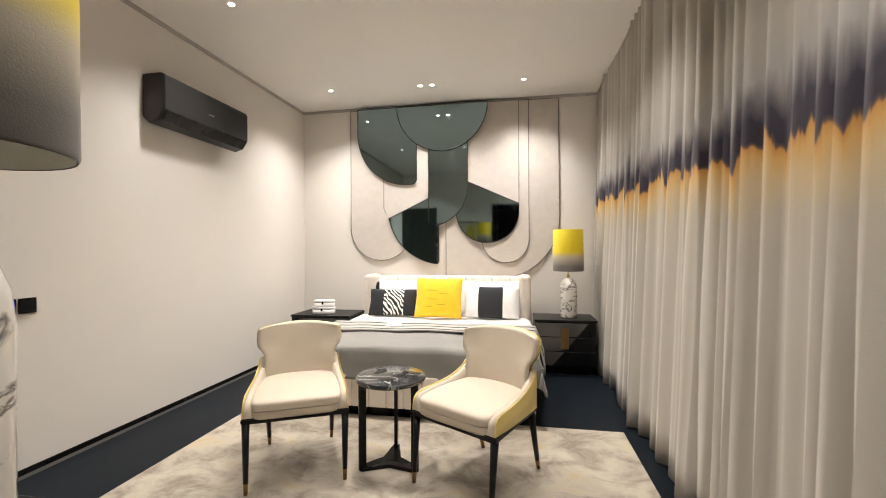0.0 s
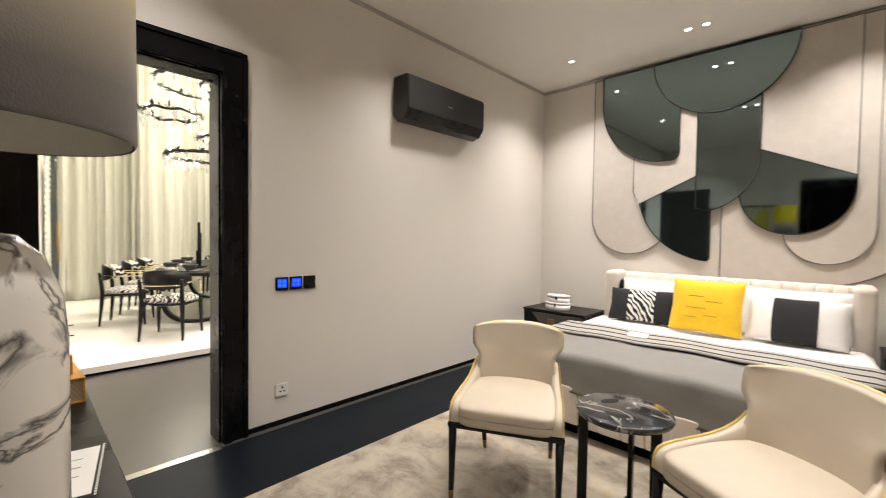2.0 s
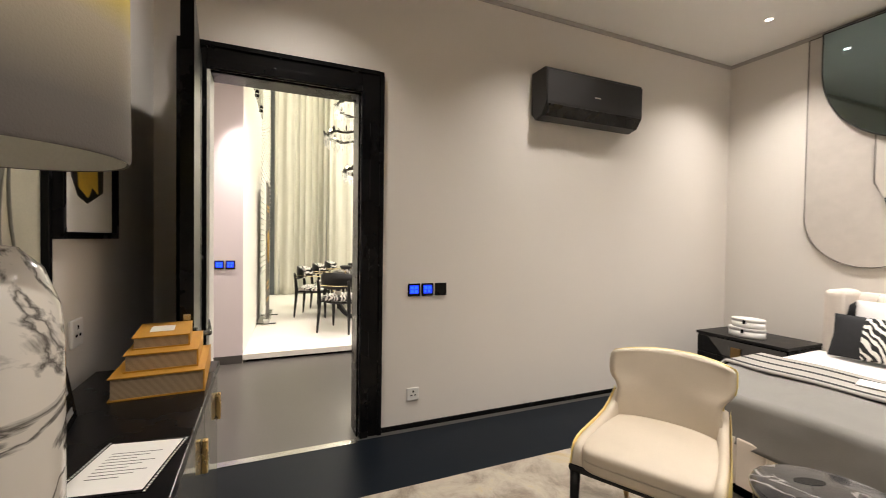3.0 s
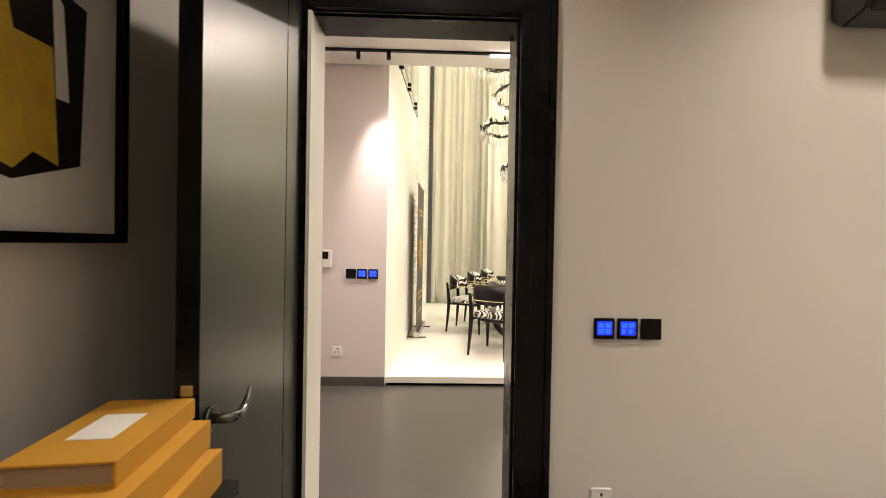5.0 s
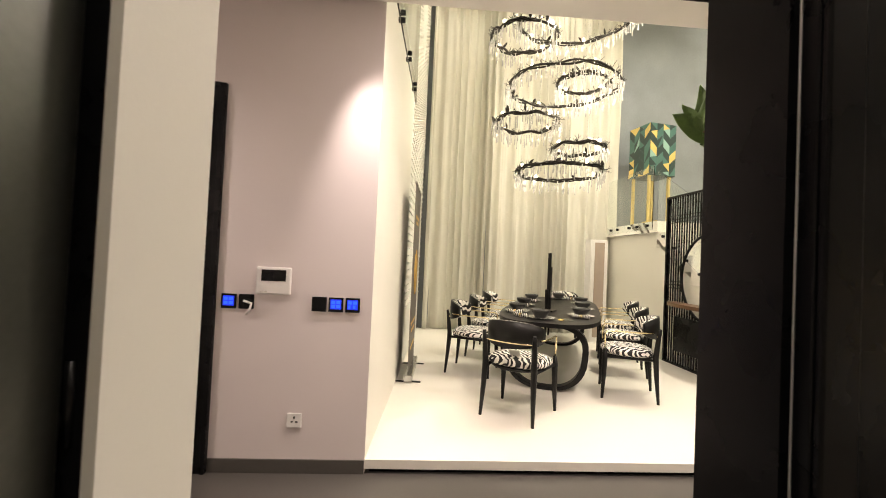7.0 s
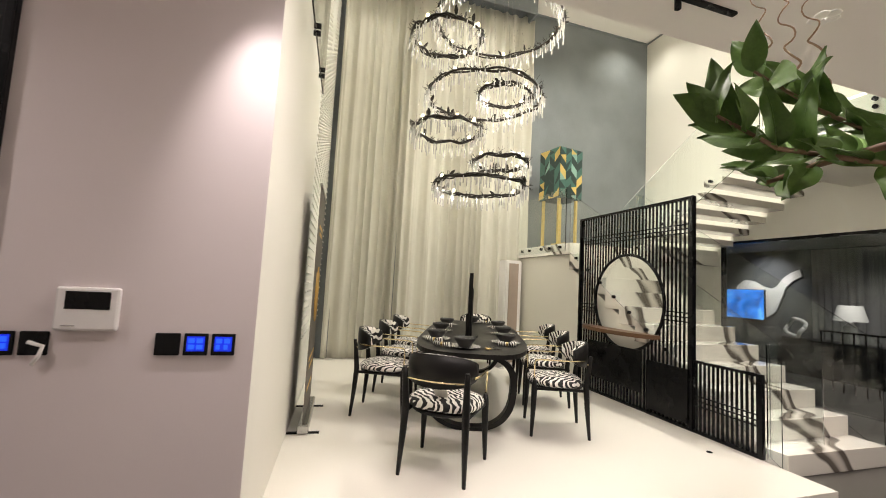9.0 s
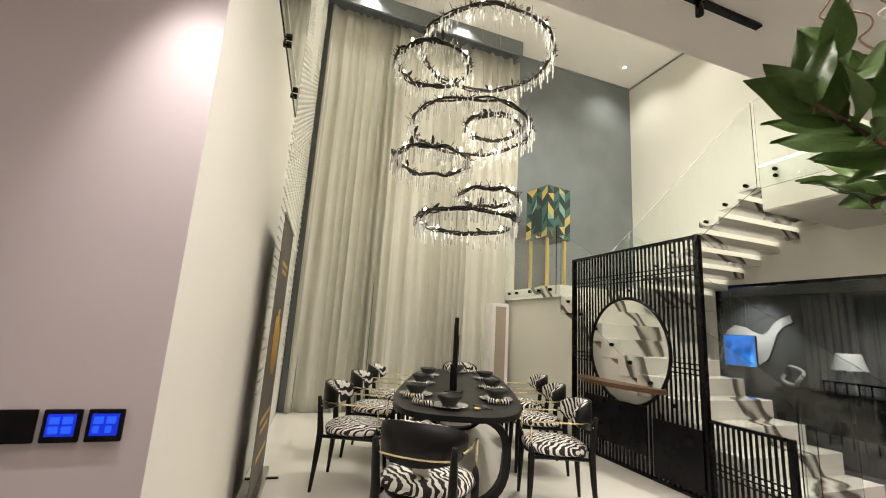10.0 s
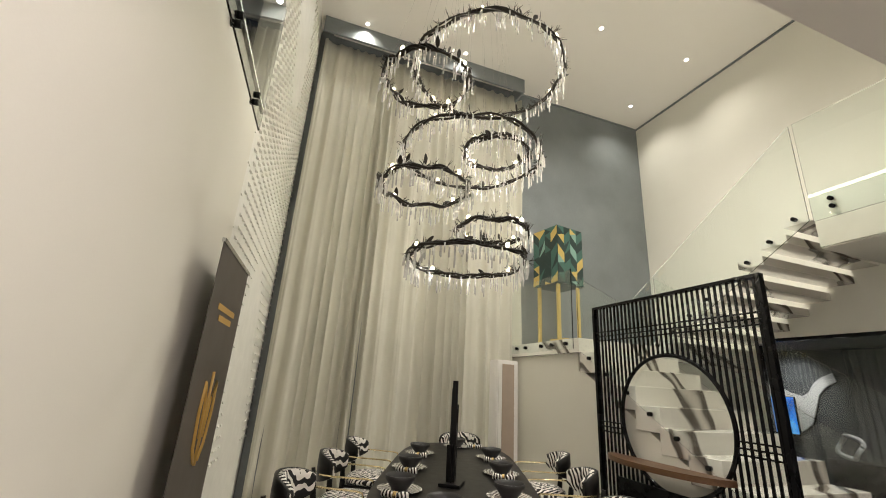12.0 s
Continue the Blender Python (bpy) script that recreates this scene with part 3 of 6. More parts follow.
leaf_panel("fabric_panel", [(-0.36, TOP), (1.043, TOP)] + arc(0.30, 1.70, 0.743, 0, -90, 24) + [(-0.36, 0.957)], 0.018, M_FABRIC)
leaf_panel("fabric_panel", [(-1.64, TOP), (-1.64, 1.60)] + arc(-1.22, 1.60, 0.42, 180, 360, 32)[1:] + [(-0.80, TOP)], 0.022, M_FABRIC)
leaf_panel("fabric_panel", [(0.681, TOP)] + arc(0.392, 1.44, 0.289, 0, -180, 30) + [(0.103, TOP)], 0.030, M_FABRIC)
leaf_panel("fabric_panel", [(-1.18, TOP), (-1.18, 1.85)] + [(-1.117, 1.724), (-0.45, 2.04), (-0.45, TOP)], 0.034, M_FABRIC)
leaf_panel("fabric_panel", [(-0.073, TOP), (-0.073, 2.173), (0.561, 1.884), (0.561, TOP)], 0.040, M_FABRIC)
leaf_panel("mirror_panel", [(-0.45, 2.038), (-1.117, 1.722)] + arc(-0.40, 1.85, 0.72, 191, 262, 20)[1:] + [(-0.47, 1.135), (-0.45, 1.16)], 0.036, M_MIRROR, "smoked mirror")
leaf_panel("mirror_panel", [(-0.073, 2.172), (0.561, 1.882), (0.561, 1.79)] + arc(0.17, 1.79, 0.391, 0, -180, 30)[1:] + [(-0.20, 1.95)], 0.044, M_MIRROR, "smoked mirror")
leaf_panel("mirror_panel", [(-0.073, TOP - 0.3), (-0.073, 2.12)] + arc(-0.579, 2.12, 0.506, 0, -78, 18)[1:] + [(-0.579, 1.66), (-0.579, TOP - 0.3)], 0.050, M_MIRROR, "smoked mirror")
leaf_panel("mirror_panel", [(-1.528, TOP), (-1.528, 2.82)] + arc(-0.86, 2.82, 0.665, 180, 262, 22)[1:] + arc(-0.81, 2.235, 0.077, -80, 0, 6) + [(-0.733, TOP)], 0.056, M_MIRROR, "smoked mirror")
leaf_panel("mirror_panel", arc(-0.404, TOP, 0.585, 180, 360, 36), 0.064, M_MIRROR, "smoked mirror")

# ---- bedroom: bed and bedding ----
bed = thing("bed", "king bed with a channelled ivory headboard and low ivory base", "bed", (-0.31, 0, 0))
part("base", box(B(), -0.98, 3.56, 0.10, 0.98, 5.46, 0.36, 0.025), M_BOUCLE, bed)
part("plinth", box(B(), -0.90, 3.66, 0.0, 0.90, 5.40, 0.10), M_BLACK, bed, "black recessed plinth")
for i in range(14):
    part("base_channel", box(B(), -0.975 + 0.1393 * i, 3.538, 0.105, -0.975 + 0.1393 * (i + 1) - 0.002, 3.5605, 0.355, 0.010), M_BOUCLE, bed)
part("mattress", box(B(), -0.95, 3.60, 0.36, 0.95, 5.45, 0.515, 0.05, seg=4), M_LINEN, bed)
hb = box(B(), -1.0, 5.56, 0.05, 1.0, 5.66, 0.992, 0.03)
part("headboard", hb, M_BOUCLE, bed)
n = 16
for i in range(n):
    x = -0.86 + 1.72 * (i + 0.5) / n
    part("channel", cushion(B(), 1.72 / n, 0.12, 0.48, 6, 8, (x, 5.53, 0.755)), M_BOUCLE, bed)
for sx in (-1, 1):
    part("headboard_wing", box(B(), sx * 0.87, 5.30, 0.05, sx * 1.0, 5.60, 1.015, 0.045, seg=4), M_BOUCLE, bed)


def draped(x0, x1, y0, y1, z, drop_l, drop_r, drop_f, wave, seed, nx=60, ny=50, thick=0.012):
    """A cover lying on the bed that falls over its sides and foot, with soft folds."""
    rnd = random.Random(seed)
    ph = [rnd.uniform(0, 6.28) for _ in range(6)]
    bm = B()
    us = np.linspace(x0 - drop_l, x1 + drop_r, nx)
    vs = np.linspace(y0 - drop_f, y1, ny)
    grid = []
    for v in vs:
        row = []
        for u in us:
            ox, oy = max(x0 - u, 0), max(y0 - v, 0)
            side = ox if ox > 0 else max(u - x1, 0)
            down = max(side, oy)
            x, y = min(max(u, x0), x1), max(v, y0)
            k = min(down / 0.10, 1.0)
            f = 0.022 * k * (math.sin(9 * v + ph[0]) + 0.6 * math.sin(17 * u + ph[1]))
            if u < x0:
                x = x0 - 0.012 - 0.03 * k - f
            elif u > x1:
                x = x1 + 0.012 + 0.03 * k + f + 0.10 * max(u - x1, 0)
            if v < y0:
                y = y0 - 0.012 - 0.02 * k + 0.5 * f
            zz = z - down + 0.010 * wave * (math.sin(3.1 * u + ph[2]) * math.sin(4.3 * v + ph[3]) + 0.5 * math.sin(11 * u + 3 * v + ph[4])) * (1 - 0.6 * k)
            row.append(bm.verts.new((x, y, zz)))
        grid.append(row)
    for a, b in zip(grid, grid[1:]):
        for i in range(nx - 1):
            bm.faces.new((a[i], a[i + 1], b[i + 1], b[i])).smooth = True
    return bm


def cloth(name, bm, material, label, category, thick=0.010):
    ob = tagged(new(name, mesh_of(name, bm, material, True)), label, category)
    s = ob.modifiers.new("thickness", "SOLIDIFY")
    s.thickness, s.offset = thick, 1
    return ob


cloth("bedspread", draped(-1.27, 0.65, 3.575, 4.45, 0.555, 0.20, 0.30, 0.24, 1.0, 3), M_GREYCOVER, "grey quilted bedspread hanging over the foot and sides of the bed", "bedspread")
cloth("sheet", draped(-1.27, 0.65, 4.35, 5.20, 0.540, 0.05, 0.08, 0.0, 0.5, 4, 40, 24), M_LINEN, "white bed sheet on the mattress", "sheet", 0.006)
M_STRIPE = ramp_mat("striped throw", [(0.0, (0.36, 0.34, 0.31)), (0.80, (0.38, 0.36, 0.33)), (0.83, (0.015, 0.015, 0.016)), (1.0, (0.015, 0.015, 0.016))], 0.85, "wave", 2.3, 0.15, vec=(0, 1, 0), axis="Y", bump=0.25)
cloth("throw", draped(-1.30, 0.68, 4.12, 4.52, 0.577, 0.16, 0.34, 0.0, 0.7, 5, 60, 24), M_STRIPE, "light grey throw with black stripes folded across the bed", "throw", 0.016)


def pillow(name, at, w, h, t, tilt, rz, material, label, category="pillow"):
    p = thing(name, label, category, at, rz)
    bm = cushion(B(), w, h, t, n=24, pinch=0.10)
    bm.transform(pose(0, 0, h / 2, 90 - tilt))
    part("cover", bm, material, p)
    return p


def strip_of(w, h, t, x0, x1):
    """The middle stretch of a filled pillow's skin, laid a little proud of it."""
    bm = cushion(B(), w, h, t, n=48, pinch=0.10)
    for v in bm.verts:
        v.co.z += math.copysign(0.004, v.co.z)
        v.co.y *= 1.012
    bmesh.ops.delete(bm, geom=[f for f in bm.faces if not x0 < f.calc_center_median().x < x1], context="FACES")
    return bm


for x in (-0.98, 0.02):
    p = pillow("bed_pillow", (x + 0.20, 5.32, 0.555), 0.70, 0.40, 0.18, 16, 0, M_LINEN, "white bed pillow with black corner tassels against the headboard")
    for sx in (-1, 1):
        part("tassel", tube(B(), [(sx * 0.335, 0.075, 0.385), (sx * 0.362, 0.055, 0.34), (sx * 0.372, 0.030, 0.26)], [0.016, 0.030, 0.024], 8), M_BLACKCLOTH, p, "black tassel")
zp = pillow("scatter_cushion", (-0.87, 5.12, 0.555), 0.58, 0.31, 0.14, 20, 3, [M_BLACKCLOTH], "black cushion with a zebra print centre on the bed", "cushion")
bm = strip_of(0.58, 0.31, 0.145, -0.11, 0.12)
bm.transform(pose(0, 0, 0.155, 70))
part("print_panel", bm, M_ZEBRA, zp, "zebra print panel")
yc = pillow("scatter_cushion", (-0.325, 5.03, 0.555), 0.53, 0.45, 0.16, 18, -2, M_MUSTARD, "mustard yellow velvet cushion in the middle of the bed", "cushion")
M_OLIVE = mat("olive thread", (0.35, 0.22, 0.01), 0.9)
for x, y, ln in ((-0.06, 0.07, 0.12), (0.07, 0.03, 0.10), (-0.05, -0.03, 0.14), (0.05, -0.09, 0.09), (-0.09, -0.11, 0.08)):
    pts = []
    for i in range(7):
        u = x - ln / 2 + ln * i / 6
        t = ((1 - (u / 0.265) ** 2) * (1 - (y / 0.225) ** 2)) ** 0.42
        pts.append((u, y + 0.003 * math.sin(3 * i), 0.08 * (0.06 + 0.94 * t) + 0.001))
    bm = tube(B(), pts, 0.0028, 5)
    bm.transform(pose(0, 0, 0.225, 72))
    part("stitch", bm, M_OLIVE, yc)
wp = pillow("scatter_cushion", (0.25, 5.10, 0.555), 0.61, 0.35, 0.15, 18, -3, M_LINEN, "white cushion with a wide black band on the bed", "cushion")
bm = strip_of(0.61, 0.35, 0.155, -0.14, 0.14)
bm.transform(pose(0, 0, 0.175, 72))
part("band", bm, M_BLACKCLOTH, wp, "black band")
tag = thing("card", "small white folded card lying on the bed", "card", (-0.62, 4.30, 0.603), 6)
part("sheet", box(B(), -0.07, -0.035, 0, 0.07, 0.035, 0.006, 0.001, pose(0, 0, 0, 14)), M_PAPER, tag)


# ---- bedroom: nightstands and lamps ----
def nightstand(x0, x1, y0, y1, h, flip, label):
    """Three smoke lacquer drawers, black on one side of a slanted line; flip mirrors the slant."""
    s = thing("nightstand", label, "nightstand", ((x0 + x1) / 2, (y0 + y1) / 2, 0), group="nightstands beside the bed")
    w, d = (x1 - x0) / 2, (y1 - y0) / 2
    part("body", box(B(), -w, -d + 0.02, 0.09, w, d, h - 0.026, 0.004), M_BLACK, s)
    part("top", box(B(), -w - 0.006, -d - 0.004, h - 0.024, w + 0.006, d, h, 0.005), M_BLACKWOOD, s)
    part("plinth", box(B(), -w + 0.04, -d + 0.07, 0, w - 0.04, d - 0.02, 0.09), M_BLACK, s)
    dh = (h - 0.135) / 3
    m = -1 if flip else 1
    zc0, zc1, xc0, xc1 = 0.10, h - 0.03, -0.42 * w * m, 0.72 * w * m
    for i in range(3):
        z = 0.10 + i * (dh + 0.003)
        z1 = z + dh - 0.003
        dr = part("drawer", box(B(), -w + 0.008, -d, z, w - 0.008, -d + 0.0185, z1, 0.003), M_LACQUER_GREY, s, "smoke lacquer drawer front")
        xa, xb = (xc0 + (xc1 - xc0) * (q - zc0) / (zc1 - zc0) for q in (z, z1))
        e = (w - 0.010) * m
        part("slant_area", prism(B(), [(xa, z + 0.002), (e, z + 0.002), (e, z1 - 0.002), (xb, z1 - 0.002)], "y", -d - 0.002, -d - 0.0002), M_BLACK, dr, "slanted black area")
    part("pull", box(B(), -0.05, -d - 0.014, h - 0.30, 0.03, -d - 0.0025, h - 0.085, 0.003), M_BRONZE, s, "bronze tab pull")
    return s


nightstand(0.715, 1.345, 4.97, 5.42, 0.575, flip=False, label="black nightstand with smoke lacquer drawers and bronze pulls")
nightstand(-2.05, -1.34, 4.92, 5.40, 0.57, flip=True, label="black nightstand with glossy drawers, carrying white boxes")


def table_lamp(at, label, lift=0.0):
    l = thing("table_lamp", label, "table lamp", at)
    part("base", lathe(B(), [(0, 0), (0.084, 0), (0.088, 0.01), (0.088, 0.30), (0.083, 0.35), (0.066, 0.395), (0.040, 0.42), (0.0, 0.425)], 40), M_MARBLE, l, "white marble bottle base with grey veins")
    part("neck", lathe(B(), [(0.018, 0.42), (0.018, 0.455), (0.010, 0.465), (0.010, 0.62)], 20), M_BRASS, l, "bronze stem")
    sh = part("shade", lathe(B(), [(0.160, 0.50), (0.163, 0.505), (0.160, 0.945), (0.157, 0.95)], 56), M_SHADE, l, "drum shade fading from yellow to grey")
    sh.location = (0, 0, lift)
    part("lining", lathe(B(), [(0.157, 0.501), (0.154, 0.949)], 56), M_SHADE_IN, sh, "white lining")
    part("spider", box(box(B(), -0.155, -0.003, 0.60, 0.155, 0.003, 0.606), -0.003, -0.155, 0.607, 0.003, 0.155, 0.612), M_BRASS, l)
    return l


table_lamp((1.085, 5.20, 0.575), "marble lamp with a yellow to grey ombre shade on the nightstand")
table_lamp((-0.257, 0.946, 0.86), "marble lamp with a yellow to grey ombre shade on the console", 0.028).scale = (1.0, 1.0, 1.13)
for i, (w, z, h, lab) in enumerate(((0.27, 0.57, 0.078, "oval lidded white box with a dark clasp on the nightstand"), (0.245, 0.6485, 0.078, "smaller oval white box stacked on a white box"))):
    b = thing("trinket_box", lab, "box", (-1.72 + 0.01 * i, 5.08, z), 8, "stacked white boxes")
    for nm, prof in (("body", [(0, 0), (w / 2 - 0.004, 0), (w / 2, 0.004), (w / 2, h * 0.66), (0, h * 0.66)]), ("lid", [(0, h * 0.665), (w / 2 + 0.003, h * 0.665), (w / 2 + 0.003, h - 0.004), (w / 2 - 0.002, h), (0, h)])):
        bm = lathe(B(), prof, 40)
        bm.transform(Matrix.Diagonal((1, 0.62, 1, 1)))
        part(nm, bm, M_WHITE, b)
    part("clasp", box(B(), -0.010, -0.31 * w - 0.008, h * 0.45, 0.012, -0.31 * w + 0.004, h * 0.86, 0.002), M_BLACK, b, "dark clasp")


# ---- bedroom: armchairs, side table, rug, curtain ----
def armchair(at, rz, label):
    """Faces along local -y: a winged back that runs on into low sloping arms."""
    c = thing("armchair", label, "armchair", at, rz, "pair of armchairs at the foot of the bed")

    def back(y0, y1, grow):
        bm = B()
        rows = [(0.400, 0.252), (0.450, 0.246), (0.500, 0.236), (0.550, 0.224), (0.595, 0.217), (0.630, 0.217), (0.655, 0.228), (0.675, 0.246), (0.690, 0.257), (0.720, 0.262), (0.760, 0.262), (0.785, 0.260), (0.796, 0.250)]
        nx = 18
        sheets = []
        for y, face in ((y0, -1), (y1, 1)):
            g = []
            for z, w in rows:
                lean = 0.20 * (z - 0.40)
                pad = 0.014 * math.sin(math.pi * min((z - 0.40) / 0.40, 1.0))
                row = []
                for i in range(nx + 1):
                    u = -1 + 2 * i / nx
                    crown = 0.026 * (1 - u * u) * max(0.0, (z - 0.66) / 0.136)
                    edge = -face * 0.010 * abs(u) ** 12
                    row.append(bm.verts.new(((w + grow) * u, y + lean - 0.070 * abs(u) ** 2.4 + face * pad * (1 - u * u) + edge, z + crown)))
                g.append(row)
            sheets.append(g)
        for g in sheets:
            for a, b in zip(g, g[1:]):
                for i in range(nx):
                    bm.faces.new((a[i], a[i + 1], b[i + 1], b[i])).smooth = True
        g, h = sheets
        border = [r[0] for r in g] + g[-1][1:] + [r[-1] for r in g[::-1]][1:] + g[0][::-1][1:-1]
        border2 = [r[0] for r in h] + h[-1][1:] + [r[-1] for r in h[::-1]][1:] + h[0][::-1][1:-1]
        m = len(border)
        for i in range(m):
            bm.faces.new((border[i], border[(i + 1) % m], border2[(i + 1) % m], border2[i])).smooth = True
        return bm

    def arm(side, out0, out1):
        """A sloping arm from the waist of the back to a rounded front; out0 and out1 are its inner and outer faces."""
        bm = B()
        line = [(0.200, 0.620), (0.165, 0.590), (0.125, 0.561), (0.070, 0.536), (0.000, 0.520), (-0.080, 0.510), (-0.160, 0.503), (-0.215, 0.497), (-0.247, 0.487), (-0.265, 0.468), (-0.274, 0.440), (-0.274, 0.401)]
        rings = []
        for y, top in line:
            k = min(max((0.20 - y) / 0.34, 0.0), 1.0)
            spread = 0.226 + 0.034 * k ** 0.8
            a, b = spread + out0, spread + out1
            foot = 0.012 if out0 < 0 else 0.0
            mid = (a + b) / 2
            rings.append([bm.verts.new((side * x, y, z)) for x, z in ((a - foot, 0.400), (a - 0.4 * foot, max(top - 0.05, 0.4003)), (a + 0.003, max(top - 0.012, 0.4006)), (mid, max(top, 0.401)), (b - 0.003, max(top - 0.010, 0.4006)), (b, max(top - 0.05, 0.4003)), (b, 0.400))])
        for p, q in zip(rings, rings[1:]):
            for k in range(7):
                bm.faces.new((p[k], p[(k + 1) % 7], q[(k + 1) % 7], q[k])).smooth = True
        bm.faces.new(rings[0])
        bm.faces.new(rings[-1][::-1])
        return bm

    part("backrest", back(0.160, 0.208, -0.002), M_CREAMLEATHER, c, "ivory leather winged back")
    part("back_shell", back(0.209, 0.226, 0.003), M_YELLOWLEATHER, c, "pale yellow leather outer back with piping")
    for sx in (-1, 1):
        part("arm", arm(sx, -0.028, 0.012), M_CREAMLEATHER, c)
        part("arm_shell", arm(sx, 0.0125, 0.0205), M_YELLOWLEATHER, c, "pale yellow leather outer arm")
    bm = cushion(B(), 0.484, 0.545, 0.120, 9.0, 32, (0, -0.018, 0.440))
    for v in bm.verts:
        if v.co.y > 0.02:
            v.co.x *= 1 - 0.50 * (v.co.y - 0.02) ** 1.5 / 0.26
        if v.co.z > 0.44:
            v.co.z += 0.016 * (1 - (v.co.x / 0.245) ** 2) * (1 - ((v.co.y + 0.018) / 0.275) ** 2) - 0.014 * max(0.0, -v.co.y / 0.29) ** 2
    part("seat", bm, M_CREAMLEATHER, c, "plump ivory leather seat")
    bm = prism(B(), [(-0.285, -0.278), (0.285, -0.278), (0.232, 0.235), (-0.232, 0.235)], "z", 0.368, 0.3985)
    bmesh.ops.bevel(bm, geom=bm.edges[:], offset=0.006, segments=2, affect="EDGES")
    part("seat_frame", bm, M_BLACKWOOD, c)
    for sx in (-1, 1):
        for sy in (-1, 1):
            foot = Vector((sx * (0.258 if sy < 0 else 0.200), -0.285 if sy < 0 else 0.300, 0))
            top = Vector((sx * (0.262 if sy < 0 else 0.205), -0.253 if sy < 0 else 0.205, 0.370))
            leg = part("leg", tube(B(), [foot.lerp(top, 0.16), top], [0.0135, 0.0215], 10), M_BLACKWOOD, c)
            part("tip", tube(B(), [foot, foot.lerp(top, 0.159)], [0.011, 0.0137], 10), M_BRONZE, leg, "bronze leg tip")
    return c


armchair((-0.785, 2.862, 0.012), 27, "ivory leather armchair with pale yellow edges on black legs")
armchair((0.336, 2.877, 0.012), -30.5, "ivory leather armchair with yellow outer arm on black legs")

side = thing("side_table", "round black marble side table on three black legs", "side table", (-0.220, 2.945, 0.012))
bm = lathe(B(), [(0, 0.508), (0.200, 0.508), (0.210, 0.514), (0.214, 0.525), (0.210, 0.535), (0.202, 0.538), (0, 0.538)], 48)
part("top", bm, M_BLACKMARBLE, side, "black marble top with white veins and a raised rim")
for k in range(3):
    a = radians(30 + 120 * k)
    lens = arc(0, -0.052, 0.079, 48.8, 131.2, 10)[:-1] + arc(0, 0.066, 0.085, 231.5, 308.5, 10)[:-1]
    bm = prism(B(), lens, "z", 0.5382, 0.5392)
    bm.transform(pose(0.092 * math.cos(a), 0.092 * math.sin(a), 0, 0, 0, math.degrees(a) - 90))
    part("slot", bm, M_BLACK, side, "lens-shaped black slot" if k == 0 else "")
for k in range(3):
    a = k * math.tau / 3 - 0.40
    part("leg", box(B(), -0.022, -0.011, 0.0, 0.022, 0.011, 0.507, 0.004, pose(0.180 * math.cos(a), 0.180 * math.sin(a), 0, 0, 0, math.degrees(a))), M_BLACK, side)
star = []
for k in range(3):
    a = math.degrees(k * math.tau / 3 - 0.40)
    star += [(0.195 * math.cos(radians(a - 6)), 0.195 * math.sin(radians(a - 6))), (0.195 * math.cos(radians(a + 6)), 0.195 * math.sin(radians(a + 6)))]
    star += [(r * math.cos(radians(a + 60 + d)), r * math.sin(radians(a + 60 + d))) for r, d in ((0.085, -28), (0.062, 0), (0.085, 28))]
part("base_plate", prism(B(), star, "z", 0.0005, 0.022), M_BLACK, side)

rug = thing("rug", "beige and charcoal abstract rug with ochre stains", "rug")
bm = box(B(), -1.64, 1.30, 0.001, 1.28, 3.63, 0.012, 0.004)
part("carpet", bm, M_RUG, rug)


def curtain(name, length, z0, z1, amp, pitch, seed, material, label, flare=0.0, nz=18):
    """A pleated drape along local y, hanging from z1 down to z0."""
    rnd = random.Random(seed)
    ny = int(length / 0.018)
    ys = np.linspace(0, length, ny)
    phase, ph = [], 0.0
    for y in ys:
        ph += 0.018 / pitch * math.tau * (1 + 0.35 * math.sin(3.7 * y + seed) + 0.2 * math.sin(9.1 * y + 2 * seed))
        phase.append(ph)
    a_loc = [amp * (0.72 + 0.34 * math.sin(5.3 * y + seed * 1.7) + 0.30 * math.sin(13 * y + 0.7 * math.sin(2.3 * y))) for y in ys]
    bm = B()
    grid = []
    for j in range(nz + 1):
        t = j / nz
        z = z1 + (z0 - z1) * t
        row = []
        for i, y in enumerate(ys):
            a = a_loc[i] * (0.65 + 0.5 * t)
            s = math.sin(phase[i] + 0.25 * math.sin(2.2 * z + y))
            x = a * (math.copysign(abs(s) ** 0.75, s)) + 0.28 * a * math.sin(2.1 * phase[i] + 2.6 * t) + 0.16 * a * math.sin(4.7 * phase[i] + 1.1 + 0.8 * t)
            row.append(bm.verts.new((x - flare * t ** 1.5, y + 0.35 * a * math.cos(phase[i]), z + (0.008 * math.sin(phase[i]) if j == nz else 0))))
        grid.append(row)
    for a, b in zip(grid, grid[1:]):
        for i in range(ny - 1):
            bm.faces.new((a[i], a[i + 1], b[i + 1], b[i])).smooth = True
    return cloth(name, bm, material, label, "curtain", 0.004)


curtain("curtain", 4.95, 0.015, BH + 0.10, 0.056, 0.145, 2, M_CURT_DYED, "floor-length cream curtain dip-dyed in ochre and black", 0.10).location = (1.52, 0.745, 0)

